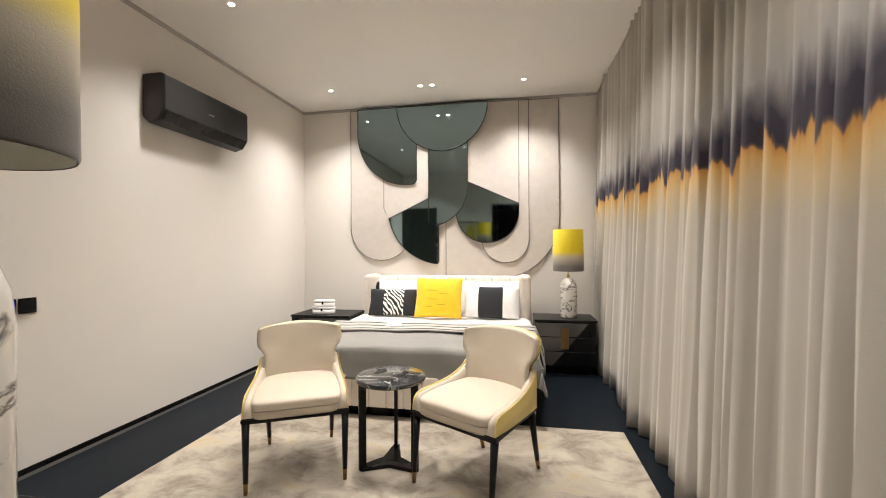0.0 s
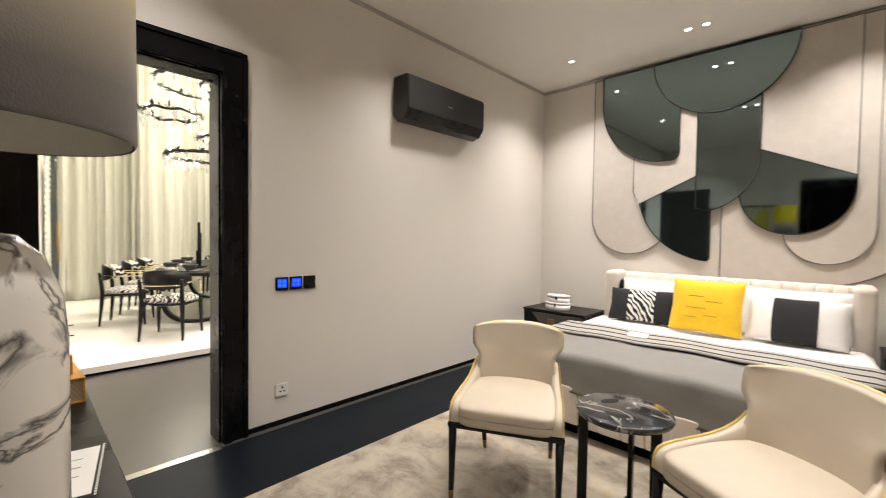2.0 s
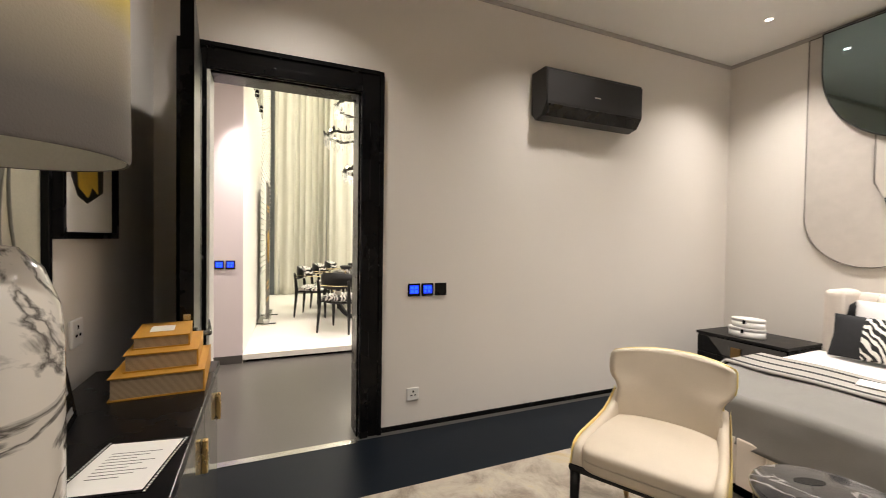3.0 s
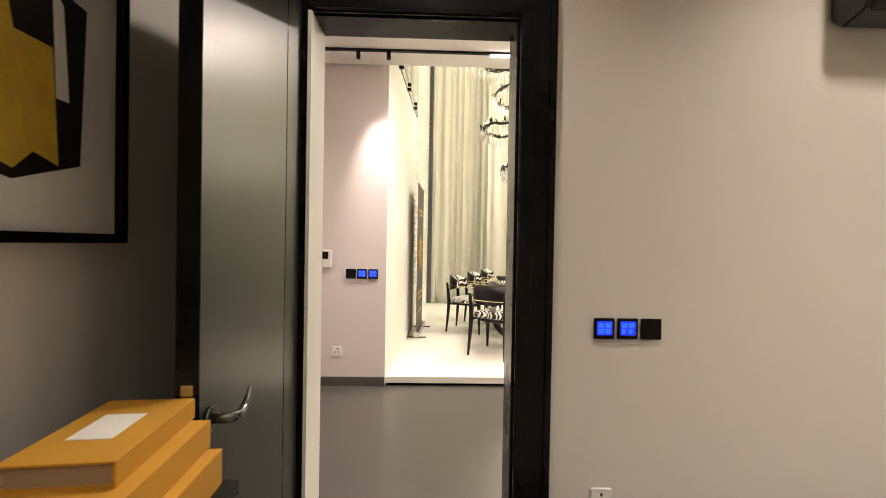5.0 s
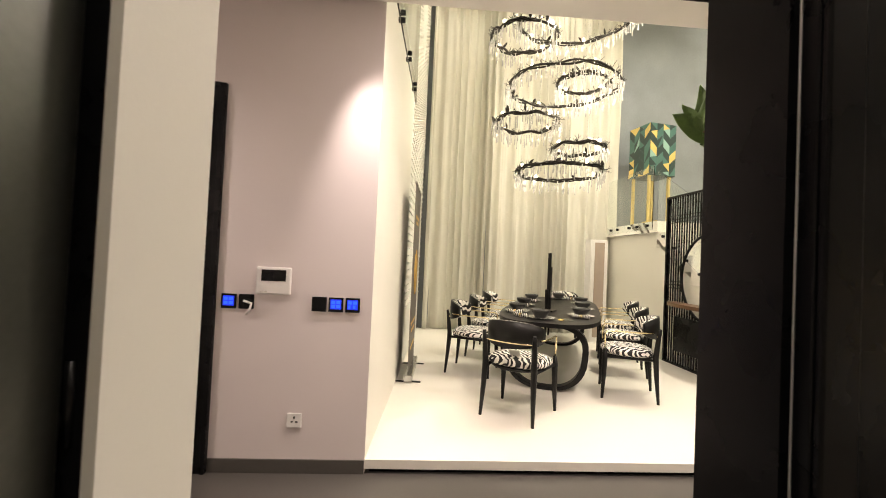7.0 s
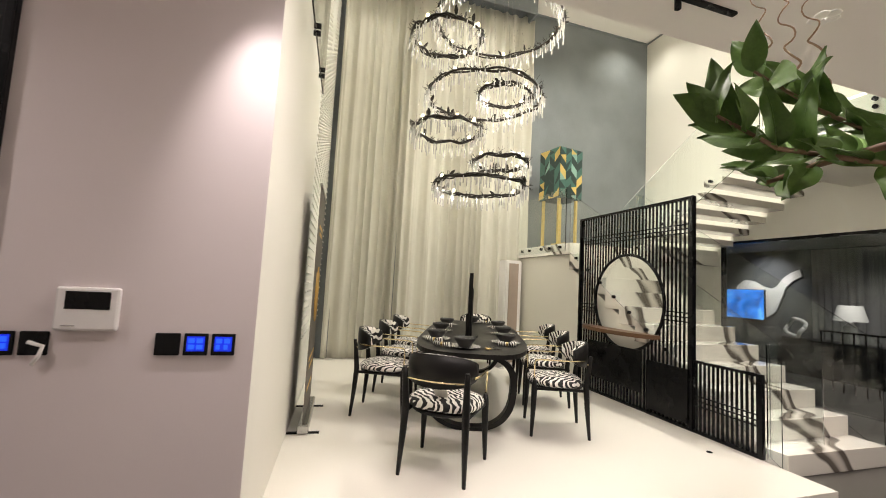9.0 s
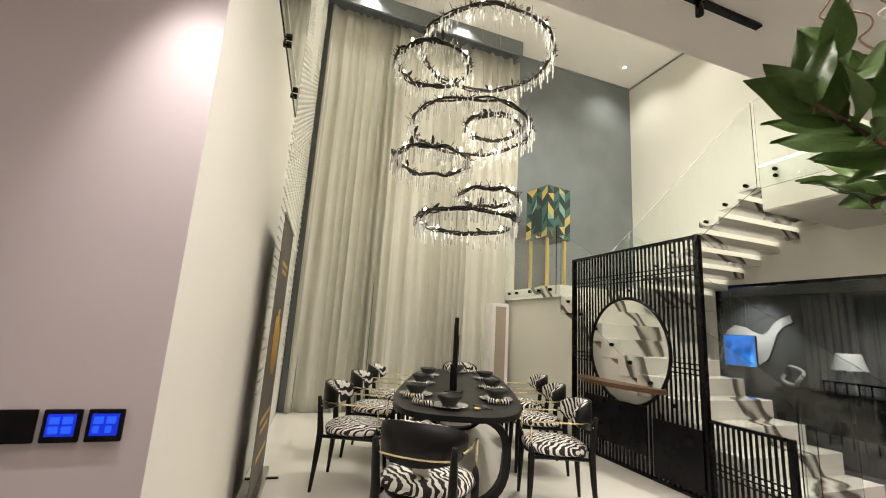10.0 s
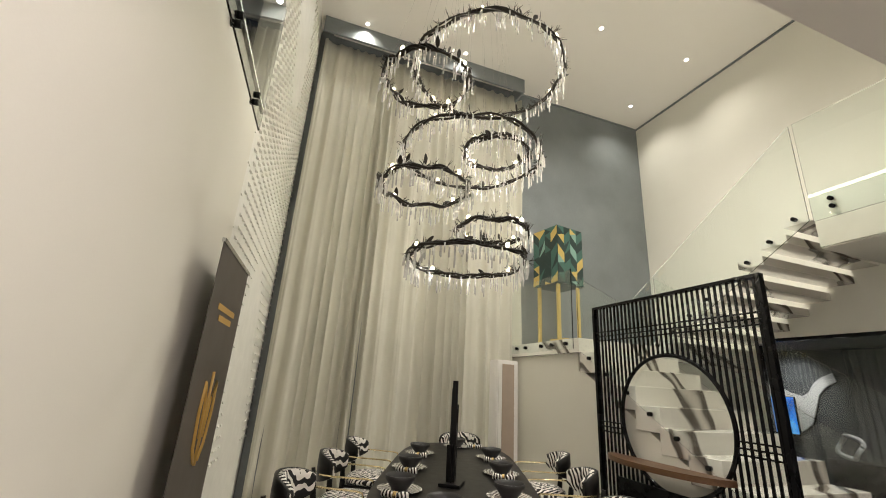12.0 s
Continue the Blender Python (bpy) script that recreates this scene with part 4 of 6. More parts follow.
# ---- bedroom: air conditioner, switches, sockets, door leaf ----
ac = thing("air_conditioner", "black wall-mounted split air conditioner", "air conditioner", (BX0, 3.26, 2.31))
prof = [(0.001, 0.06), (0.001, 0.39), (0.175, 0.39), (0.205, 0.365), (0.205, 0.11), (0.15, 0.025), (0.06, 0.0)]
bm = prism(B(), [(x, z) for x, z in prof], "y", 0.0, 1.0)
bmesh.ops.bevel(bm, geom=bm.edges[:], offset=0.008, segments=2, affect="EDGES")
M_AC = mat("matt black plastic", (0.022, 0.021, 0.021), 0.42, vary=0.06)
part("body", bm, M_AC, ac)
part("flap", box(B(), 0.0, 0.02, -0.004, 0.095, 0.98, 0.002, 0.002, Matrix.Translation((0.158, 0, 0.020)) @ pose(0, 0, 0, 0, -56.5, 0) @ Matrix.Translation((-0.0, 0, 0))), M_BLACK, ac)
part("badge", box(B(), 0.2052, 0.47, 0.20, 0.2065, 0.53, 0.212), M_STEEL, ac)


def switch_bank(m, kinds, label, gap=0.104):
    """Square black touch switches in a row; a kind of 1 shows a lit blue display."""
    s = thing("light_switch", label, "light switch")
    s.matrix_basis = m
    for i, k in enumerate(kinds):
        p = part("plate", box(B(), i * gap, -0.012, 0, i * gap + 0.092, -0.0005, 0.092, 0.004), M_BLACK, s)
        if k:
            part("display", box(B(), i * gap + 0.012, -0.0135, 0.018, i * gap + 0.080, -0.0125, 0.080), M_BLUE, p, "lit blue display")
            for row in range(2):
                for q in range(2):
                    w = 0.024 if k == 1 or row else 0.016
                    part("icon", box(B(), i * gap + 0.018 + q * 0.031, -0.0145, 0.026 + row * 0.026, i * gap + 0.018 + q * 0.031 + w, -0.0136, 0.046 + row * 0.026), M_BLUELINE, p, "paler blue icon")
    return s


def socket(m, label):
    s = thing("wall_socket", label, "socket")
    s.matrix_basis = m
    p = part("plate", box(B(), 0, -0.012, 0, 0.092, -0.0005, 0.092, 0.005), M_WHITE, s)
    for x, z, w, h in ((0.041, 0.058, 0.010, 0.014), (0.026, 0.034, 0.014, 0.008), (0.054, 0.034, 0.014, 0.008)):
        part("slot", box(B(), x, -0.0128, z, x + w, -0.0121, z + h), M_BLACK, p)
    return s


switch_bank(pose(BX0, 2.234, 0.948, 0, 0, 90), (1, 2, 0), "three black touch switches on the bedroom wall, two lit blue")
socket(pose(BX0, 2.235, 0.198, 0, 0, 90), "white wall socket near the bedroom door")

leaf = thing("door_leaf", "dark lacquered door leaf standing open into the bedroom", "door", (-2.28, 0.962, 0.0), 5.0)
g = box(B(), 0.0, -0.045, 0.008, 0.880, 0.0, 2.335, 0.003)
slab = part("slab", g, M_LEAF_DOOR, leaf)
part("edge_strip", box(B(), 0.8802, -0.046, 0.008, 0.8825, 0.001, 2.335), M_BLACK, leaf, "black leaf edge")
part("groove", box(B(), 0.213, -0.0002, 0.03, 0.221, 0.0012, 2.315), M_BLACK, leaf, "thin vertical inlay line")
for z in (0.25, 1.15, 2.05):
    part("hinge", tube(B(), [(-0.006, 0.004, z), (-0.006, 0.004, z + 0.1)], 0.007, 10), M_BLACK, leaf)
h = part("handle", tube(B(), [(0.840, 0.001, 0.962), (0.840, 0.045, 0.962), (0.828, 0.05, 0.960), (0.793, 0.052, 0.952), (0.758, 0.052, 0.965), (0.723, 0.05, 0.995)], [0.011, 0.011, 0.012, 0.011, 0.008, 0.003], 12), M_SMOKESTEEL, leaf, "curved smoked chrome lever")
part("rose", tube(B(), [(0.840, 0.0005, 0.962), (0.840, 0.012, 0.962)], 0.026, 24), M_SMOKESTEEL, h)
part("latch", box(B(), 0.8826, -0.034, 0.93, 0.885, -0.010, 1.05), M_STEEL, leaf, "steel latch plate")

# ---- bedroom: console with its things, pictures ----
con = thing("console", "black lacquered console cabinet with bronze pulls", "console", (0, 0, 0))
CX0, CX1, CY0, CY1, CZ = -1.39, -0.16, 0.735, 1.13, 0.86
part("top", box(B(), CX0, CY0, CZ - 0.03, CX1, CY1, CZ, 0.003), M_BLACK, con)
part("body", box(B(), CX0 + 0.01, CY0, 0.12, CX1 - 0.01, CY1 - 0.025, CZ - 0.031, 0.003), M_BLACK, con)
nd = 3
w = (CX1 - CX0 - 0.02) / nd
for i in range(nd):
    a = CX0 + 0.01 + i * w
    d = part("door", box(B(), a + 0.003, CY1 - 0.0245, 0.13, a + w - 0.003, CY1 - 0.006, CZ - 0.036, 0.003), M_LACQUER_GREY, con, "smoke lacquer door")
    part("pull", box(B(), a + 0.04, CY1 - 0.0055, 0.65, a + 0.060, CY1 + 0.010, 0.75, 0.003), M_BRASS, d, "bronze tab pull")
for x in (CX0 + 0.06, CX1 - 0.06):
    for y in (CY0 + 0.05, CY1 - 0.07):
        part("leg", box(B(), x - 0.02, y - 0.02, 0, x + 0.02, y + 0.02, 0.12), M_BLACK, con)


def book(at, rz, l, w, h, label):
    b = thing("book", label, "book", at, rz, "stack of ochre books")
    part("cover", box(box(box(B(), -l / 2, -w / 2, 0, l / 2, w / 2, 0.004), -l / 2, -w / 2, h - 0.004, l / 2, w / 2, h, 0.001), -l / 2, w / 2 - 0.005, 0.0042, l / 2, w / 2, h - 0.0042), M_OCHRE, b)
    part("page_block", box(B(), -l / 2 + 0.006, -w / 2 + 0.006, 0.0043, l / 2 - 0.006, w / 2 - 0.006, h - 0.0043), M_PAGES, b, "pale page block")
    return b


book((-1.20, 0.985, CZ), 3, 0.34, 0.25, 0.070, "large ochre cloth-bound book at the bottom of a stack")
book((-1.225, 0.985, CZ + 0.070), 4, 0.30, 0.20, 0.056, "ochre cloth-bound book in the middle of a stack")
top_book = book((-1.26, 0.97, CZ + 0.126), 6, 0.25, 0.16, 0.040, "small ochre book with a white label on a stack")
part("label_sheet", box(B(), -0.05, -0.04, 0.0403, 0.05, 0.03, 0.0412), M_PAPER, top_book, "white paper label")
card = thing("menu_card", "white printed card with a black checked border on the console", "card", (-0.60, 1.02, CZ), -10)
part("border", box(B(), -0.115, -0.085, 0.0005, 0.115, 0.085, 0.0015), M_BLACK, card, "black border")
for s in (-1, 1):
    g = B()
    for i in range(23):
        box(g, -0.112 + i * 0.01, s * 0.081 - 0.002, 0.0016, -0.107 + i * 0.01, s * 0.081 + 0.002, 0.0021)
    tagged(part("check_row", g, M_PAPER, card), kind="stuff")
part("sheet", box(B(), -0.105, -0.075, 0.0016, 0.105, 0.075, 0.0024), M_PAPER, card)
g = B()
for i in range(9):
    box(g, -0.055 + i * 0.013, -0.05, 0.0025, -0.0525 + i * 0.013, 0.05 - 0.02 * (i % 3), 0.0028)
tagged(part("print", g, M_INK, card, "lines of small grey print"), kind="stuff")
stand = thing("sign_stand", "black acrylic stand with a plain grey square on the console", "sign", (-0.79, 0.850, CZ + 0.001), 8.7)
lean = pose(0, 0, 0, 9)
part("plate", box(B(), -0.145, -0.004, 0.001, 0.145, 0.004, 0.355, 0.0035, lean), M_BLACK, stand)
part("print", box(B(), -0.100, 0.0042, 0.080, 0.100, 0.0052, 0.285, 0.0, lean), ramp_mat("grey print", [(0.40, (0.02, 0.018, 0.016)), (0.52, (0.28, 0.26, 0.24))], 0.5, "noise", 75.0, 1.0, detail=3), stand, "plain grey square")
part("print_line", box(B(), -0.105, 0.0042, 0.025, 0.105, 0.0052, 0.042, 0.0, lean), M_INK, stand)
part("foot", box(B(), -0.125, -0.085, 0.0, 0.125, -0.005, 0.004), M_BLACK, stand)


def picture(x0, x1, z0, z1, border, label):
    p = thing("picture", label, "picture", ((x0 + x1) / 2, BY0, z0))
    w, h = (x1 - x0) / 2, z1 - z0
    g = B()
    box(g, -w, 0.001, 0, -w + 0.022, 0.03, h, 0.002)
    box(g, w - 0.022, 0.001, 0, w, 0.03, h, 0.002)
    box(g, -w + 0.022, 0.001, 0, w - 0.022, 0.03, 0.022, 0.002)
    box(g, -w + 0.022, 0.001, h - 0.022, w - 0.022, 0.03, h, 0.002)
    part("frame", g, M_BLACK, p, "thin black frame")
    part("mat_board", box(B(), -w + 0.0225, 0.001, 0.0225, w - 0.0225, 0.012, h - 0.0225), M_PAPER if border else mat("pale wash", (0.62, 0.60, 0.48), 0.7, vary=0.1, scale=5), p)
    return p, w, h


M_PAINTY = mat("ochre paint", (0.62, 0.40, 0.05), 0.5, vary=0.15, scale=14, bump=0.3, fine=60)
M_PAINTK = mat("black paint", (0.015, 0.014, 0.014), 0.4, vary=0.2, scale=14, bump=0.3, fine=60)
pa, w, h = picture(-1.60, -1.09, 1.34, 1.97, True, "framed abstract print of ochre and black strokes")
part("black_stroke", prism(B(), [(-0.13, 0.17), (-0.145, 0.52), (0.13, 0.55), (0.15, 0.20), (0.10, 0.14), (0.02, 0.12)], "y", 0.0122, 0.0135), M_PAINTK, pa)
part("ochre_stroke", prism(B(), [(0.10, 0.17), (0.115, 0.43), (0.03, 0.45), (0.02, 0.40), (-0.06, 0.40), (-0.075, 0.16), (-0.02, 0.18), (0.02, 0.14)], "y", 0.0136, 0.0150), M_PAINTY, pa)
part("white_stroke", prism(B(), [(-0.10, 0.30), (-0.085, 0.50), (-0.06, 0.52), (-0.07, 0.30)], "y", 0.0136, 0.0148), M_PAPER, pa)
pb, w, h = picture(-1.02, -0.40, 1.16, 2.00, False, "large framed abstract painting of yellow and grey strokes")
part("yellow_stroke", prism(B(), [(-0.02, 0.08), (-0.05, 0.40), (0.02, 0.75), (0.20, 0.78), (0.22, 0.30), (0.12, 0.05)], "y", 0.0122, 0.0135), mat("lemon paint", (0.60, 0.52, 0.08), 0.5, vary=0.15, scale=12), pb)
M_GREYPAINT = mat("grey paint", (0.25, 0.25, 0.22), 0.6)
for k in range(4):
    x = -0.18 + 0.04 * k
    line = [(x + 0.05 * math.sin(0.32 * i + 0.9 * k), 0.014, 0.08 + 0.03 * k + 0.045 * i) for i in range(15)]
    part("grey_stroke", tube(B(), line, [0.0015 + 0.003 * abs(math.sin(0.4 * i + k)) for i in range(15)], 6), M_GREYPAINT, pb)
socket(pose(-1.20, BY0, 0.985, 0, 0, 180), "white wall socket above the console")

spot_lamp("back_room_spot", (-5.6, -0.4, 2.95), (-5.7, -0.3, 0), 260, (0.85, 0.92, 1.0), 120, 1.0)
downlight((-5.6, -0.4, 3.0), 0.03, "downlights in the back room")

# ---- hall: intercom, switches, socket ----
inter = thing("intercom", "white wall intercom with a dark screen and a handset cable", "intercom")
inter.matrix_basis = pose(HX, 0.366, 1.112, 0, 0, 90)
part("body", box(B(), 0, -0.028, 0, 0.215, -0.0005, 0.172, 0.010), M_WHITE, inter)
part("screen", box(B(), 0.035, -0.0295, 0.085, 0.185, -0.0285, 0.155), M_BLACK, inter, "dark screen")
part("slot", box(B(), 0.03, -0.029, 0.018, 0.075, -0.0282, 0.022), M_STEEL, inter)
part("cable", tube(B(), [(-0.07, -0.016, -0.045), (-0.02, -0.02, -0.06), (-0.03, -0.02, -0.10), (-0.05, -0.018, -0.13)], 0.008, 8), M_WHITE, inter, "loose white handset cord")
switch_bank(pose(HX, 0.157, 1.015, 0, 0, 90), (1, 0), "two black touch switches on the hall wall, one lit blue", 0.107)
switch_bank(pose(HX, 0.713, 1.015, 0, 0, 90), (0, 1, 2), "three black touch switches on the hall wall, two lit blue", 0.105)
socket(pose(HX, 0.596, 0.283, 0, 0, 90), "white wall socket low on the hall wall")

# ---- dining: table, chairs, settings ----
TURN = 158.0  # heading of the table's long axis
PF = 0.088
tu, tv = Vector((math.cos(radians(TURN)), math.sin(radians(TURN)), 0)), Vector((0.375, 0.927, 0))
NEAR = Vector((-5.66, 2.575, 0))


def on_table(u, v, z=0.0):
    p = NEAR + tu * u + tv * v
    return (p.x, p.y, z)


table = thing("dining_table", "long black oval dining table on hoop-shaped legs", "dining table", on_table(1.62, 0.02, PF), TURN)
L, W = 1.60, 0.56
outline = [(math.copysign(abs(math.cos(a)) ** 0.50, math.cos(a)) * L, math.copysign(abs(math.sin(a)) ** 0.62, math.sin(a)) * W) for a in [i * math.tau / 72 for i in range(72)]]
bm = prism(B(), outline, "z", 0.685, 0.725)
bmesh.ops.bevel(bm, geom=[e for e in bm.edges if abs(e.verts[0].co.z - e.verts[1].co.z) < 1e-5], offset=0.008, segments=2, affect="EDGES")
part("tabletop", bm, M_BLACKWOOD, table)
for x in (-1.22, 1.22):
    bm = B()
    hoop = []
    n = 40
    for i in range(n):
        a = i * math.tau / n
        c, s = math.cos(a), math.sin(a)
        hoop.append((math.copysign(abs(c) ** 0.75, c) * (0.42 + 0.05 * s), 0.343 + math.copysign(abs(s) ** 0.75, s) * 0.342))
    inner = [(y * 0.86, 0.343 + (z - 0.343) * 0.90) for y, z in hoop]
    for d0, d1 in ((-0.055, 0.055),):
        vo0, vo1 = [bm.verts.new((x + d0, y, z)) for y, z in hoop], [bm.verts.new((x + d1, y, z)) for y, z in hoop]
        vi0, vi1 = [bm.verts.new((x + d0, y, z)) for y, z in inner], [bm.verts.new((x + d1, y, z)) for y, z in inner]
        for i in range(n):
            j = (i + 1) % n
            for q in ((vo0[i], vo0[j], vo1[j], vo1[i]), (vi0[j], vi0[i], vi1[i], vi1[j]), (vo0[j], vo0[i], vi0[i], vi0[j]), (vo1[i], vo1[j], vi1[j], vi1[i])):
                bm.faces.new(q).smooth = False
    part("hoop_leg", bm, M_BLACKWOOD, table)


def dining_chair(at, rz, label):
    """Faces along local -y."""
    c = thing("dining_chair", label, "dining chair", at, rz, "zebra chairs round the dining table")
    c.scale = (1.07, 1.07, 1.05)
    part("seat", cushion(B(), 0.50, 0.46, 0.095, 2.6, 18, (0, -0.01, 0.435)), M_ZEBRA, c, "zebra print seat pad")
    part("seat_frame", lathe(B(), [(0, 0.375), (0.20, 0.375), (0.225, 0.385), (0.225, 0.40), (0, 0.40)], 28), M_BLACKWOOD, c)
    for sx in (-1, 1):
        part("front_leg", tube(B(), [(sx * 0.235, -0.225, 0), (sx * 0.228, -0.215, 0.22), (sx * 0.225, -0.21, 0.40), (sx * 0.226, -0.212, 0.46)], [0.012, 0.021, 0.025, 0.014], 10), M_BLACKWOOD, c)
        part("back_leg", tube(B(), [(sx * 0.215, 0.245, 0), (sx * 0.205, 0.225, 0.25), (sx * 0.20, 0.215, 0.42), (sx * 0.205, 0.235, 0.62), (sx * 0.208, 0.245, 0.68)], [0.012, 0.021, 0.025, 0.019, 0.014], 10), M_BLACKWOOD, c)
        part("rail", tube(B(), [(sx * 0.225, -0.205, 0.39), (sx * 0.20, 0.21, 0.39)], 0.013, 8), M_BLACKWOOD, c)
        part("arm_rod", tube(B(), [(sx * 0.226, -0.212, 0.455), (sx * 0.230, -0.215, 0.60), (sx * 0.232, -0.205, 0.625), (sx * 0.235, -0.17, 0.632), (sx * 0.25, 0.05, 0.636), (sx * 0.235, 0.19, 0.64)], 0.0065, 8), M_BRASS_PALE, c, "thin polished brass arm")
    part("back_rod", tube(B(), [(0.235 * math.sin(a), 0.262 - 0.10 * (1 - math.cos(a)) + 0.02, 0.612) for a in np.linspace(-1.2, 1.2, 13)], 0.0055, 8), M_BRASS_PALE, c, "thin brass rod behind the back")
    def band(r0, r1, z0, z1):
        bm = B()
        rows = []
        n = 18
        for i in range(n + 1):
            a = -1.25 + 2.5 * i / n
            k = math.sqrt(1 - 0.80 * (abs(a) / 1.25) ** 2.2)
            zc, hh = (z0 + z1) / 2, (z1 - z0) / 2 * k
            ring = []
            for r, dz in ((r0, -1), (r0 - 0.006, -0.4), (r0 - 0.004, 0.5), (r0, 1), (r1, 1), (r1 + 0.004, 0.2), (r1, -1)):
                ring.append(bm.verts.new((r * math.sin(a) * 1.02, 0.03 + r * math.cos(a) * 0.95, zc + hh * dz)))
            rows.append(ring)
        for p, q in zip(rows, rows[1:]):
            for k in range(7):
                bm.faces.new((p[k], p[(k + 1) % 7], q[(k + 1) % 7], q[k])).smooth = True
        bm.faces.new(rows[0])
        bm.faces.new(rows[-1][::-1])
        return bm
    part("backrest", band(0.225, 0.248, 0.565, 0.775), M_BLACKWOOD, c, "curved black wood back")
    part("back_pad", band(0.190, 0.224, 0.570, 0.772), M_ZEBRA, c, "zebra print back pad")
    return c


first = None
spots = [(0.72, -0.83, 0), (1.60, -0.83, 0), (2.46, -0.83, 0), (0.60, 0.82, 180), (1.56, 0.86, 180), (2.42, 0.86, 180), (-0.40, -0.14, 98), (3.42, 0.06, 270)]
for u, v, turn in spots:
    label = "black wood dining chair with zebra print pads and brass arms"
    if turn == 98:
        label = "black zebra dining chair with a paper tag, pulled askew"
    face = {0: tv, 180: -tv, 98: tu, 270: -tu}[turn]
    rz = math.degrees(math.atan2(face.y, face.x)) + 90
    if turn == 98:
        rz -= 14
    at = on_table(u, v, PF)
    if first is None:
        first = dining_chair(at, rz, label)
    else:
        c = copy_thing(first, pose(*at, 0, 0, rz))
        c["label"] = label
        if turn == 98:
            part("price_tag", box(B(), -0.045, 0.075, 0.484, 0.045, 0.145, 0.487, 0.0, Matrix.Translation((0, 0.11, 0.50)) @ pose(0, 0, 0, 60) @ Matrix.Translation((0, -0.11, -0.485))), M_PAPER, c, "white paper tag on the seat")

TT = PF + 0.7255


def lathe_part(profile, material, name, parent, label="", seg=28):
    return part(name, lathe(B(), profile, seg), material, parent, label)


M_PLATE = ramp_mat("zebra rimmed plate", [(0.0, (0.02, 0.02, 0.02)), (0.45, (0.02, 0.02, 0.02)), (0.52, (0.80, 0.78, 0.74)), (1.0, (0.80, 0.78, 0.74))], 0.2, "wave", 14.0, 6.0, 1.0, coat=0.4, detail=1.0)
M_BOWL = mat("matt black stoneware", (0.022, 0.021, 0.020), 0.45, vary=0.15, scale=30, bump=0.15, fine=120)
seats = [(0.34, -0.04, 0), (0.80, -0.34, 1), (1.55, -0.36, 1), (2.30, -0.34, 1), (0.80, 0.36, 2), (1.55, 0.38, 2), (2.30, 0.36, 2), (2.92, 0.02, 0)]
plate0 = bowl0 = nap0 = None
for u, v, side_of in seats:
    at = on_table(u, v, TT)
    if plate0 is None:
        plate0 = thing("plate", "white plate with zebra rim on the dining table", "plate", at, 0, "plates on the dining table")
        part("rim", lathe(B(), [(0, 0.004), (0.085, 0.004), (0.145, 0.016), (0.147, 0.018), (0.143, 0.019), (0.085, 0.009), (0, 0.009)], 36), M_PLATE, plate0)
        bowl0 = thing("bowl", "matt black stoneware bowl on a plate", "bowl", (at[0], at[1], TT + 0.0095), 0, "bowls on the dining table")
        part("vessel", lathe(B(), [(0, 0.0), (0.052, 0.0), (0.056, 0.010), (0.096, 0.062), (0.099, 0.084), (0.094, 0.085), (0.087, 0.060), (0.044, 0.014), (0, 0.014)], 32), M_BOWL, bowl0)
        off = Vector(at) + tu * -0.02 + tv * -0.20
        nap0 = thing("napkin", "rolled black and white napkin beside a plate", "napkin", (off.x, off.y, TT + 0.024), TURN + 60, "rolled napkins on the dining table")
        part("roll", tube(B(), [(-0.085, 0, 0.002), (-0.05, 0, 0), (-0.012, 0, -0.004), (0.012, 0, -0.004), (0.05, 0, 0.0), (0.085, 0, 0.002)], [0.022, 0.022, 0.017, 0.017, 0.022, 0.024], 12), M_PLATE, nap0)
        part("ring", tube(B(), [(-0.010, 0, -0.002), (0.010, 0, -0.002)], 0.021, 16), M_BRASS, nap0, "brass napkin ring")
    else:
        copy_thing(plate0, pose(*at, 0, 0, 40 * u))
        copy_thing(bowl0, pose(at[0], at[1], TT + 0.0095, 0, 0, 30))
        side_u = -0.20 if side_of else 0.0
        off = Vector(at) + tu * side_u + tv * (0.0 if side_of else 0.20)
        copy_thing(nap0, pose(off.x, off.y, TT + 0.024, 0, 0, TURN + 80 + 15 * v))

sc = thing("sculpture", "tall black sculpture of stacked upright bars on the table", "sculpture", on_table(1.06, -0.01, TT), TURN - 12)
g = B()
box(g, -0.09, -0.075, 0, 0.09, 0.075, 0.022, 0.003)
for dx, w, z1, dy in ((0.0, 0.030, 0.40, 0.0), (-0.025, 0.016, 0.26, 0.012), (0.022, 0.014, 0.53, -0.006), (0.004, 0.012, 0.64, 0.008), (-0.012, 0.012, 0.695, -0.004)):
    box(g, dx - w / 2, dy - 0.02, 0.022, dx + w / 2, dy + 0.02, z1, 0.003, pose(0, 0, 0, 0, 1.5 * dx / 0.02, 8 * dx / 0.02))
part("body", g, M_BLACKWOOD, sc)
orn = thing("ornament", "small gold flower ornament on the table", "ornament", on_table(0.30, 0.17, TT))
g = B()
for k in range(6):
    a = k * math.tau / 6
    lathe(g, [(0, 0), (0.013, 0.005), (0.012, 0.014), (0, 0.018)], 10, (0.016 * math.cos(a), 0.016 * math.sin(a), 0))
part("flower_head", g, M_BRASS, orn)
mc = thing("menu_card", "dark menu card lying on the dining table", "card", on_table(0.42, 0.22, TT), TURN + 10)
part("sheet", box(B(), -0.09, -0.06, 0, 0.09, 0.06, 0.003), M_BLACK, mc)

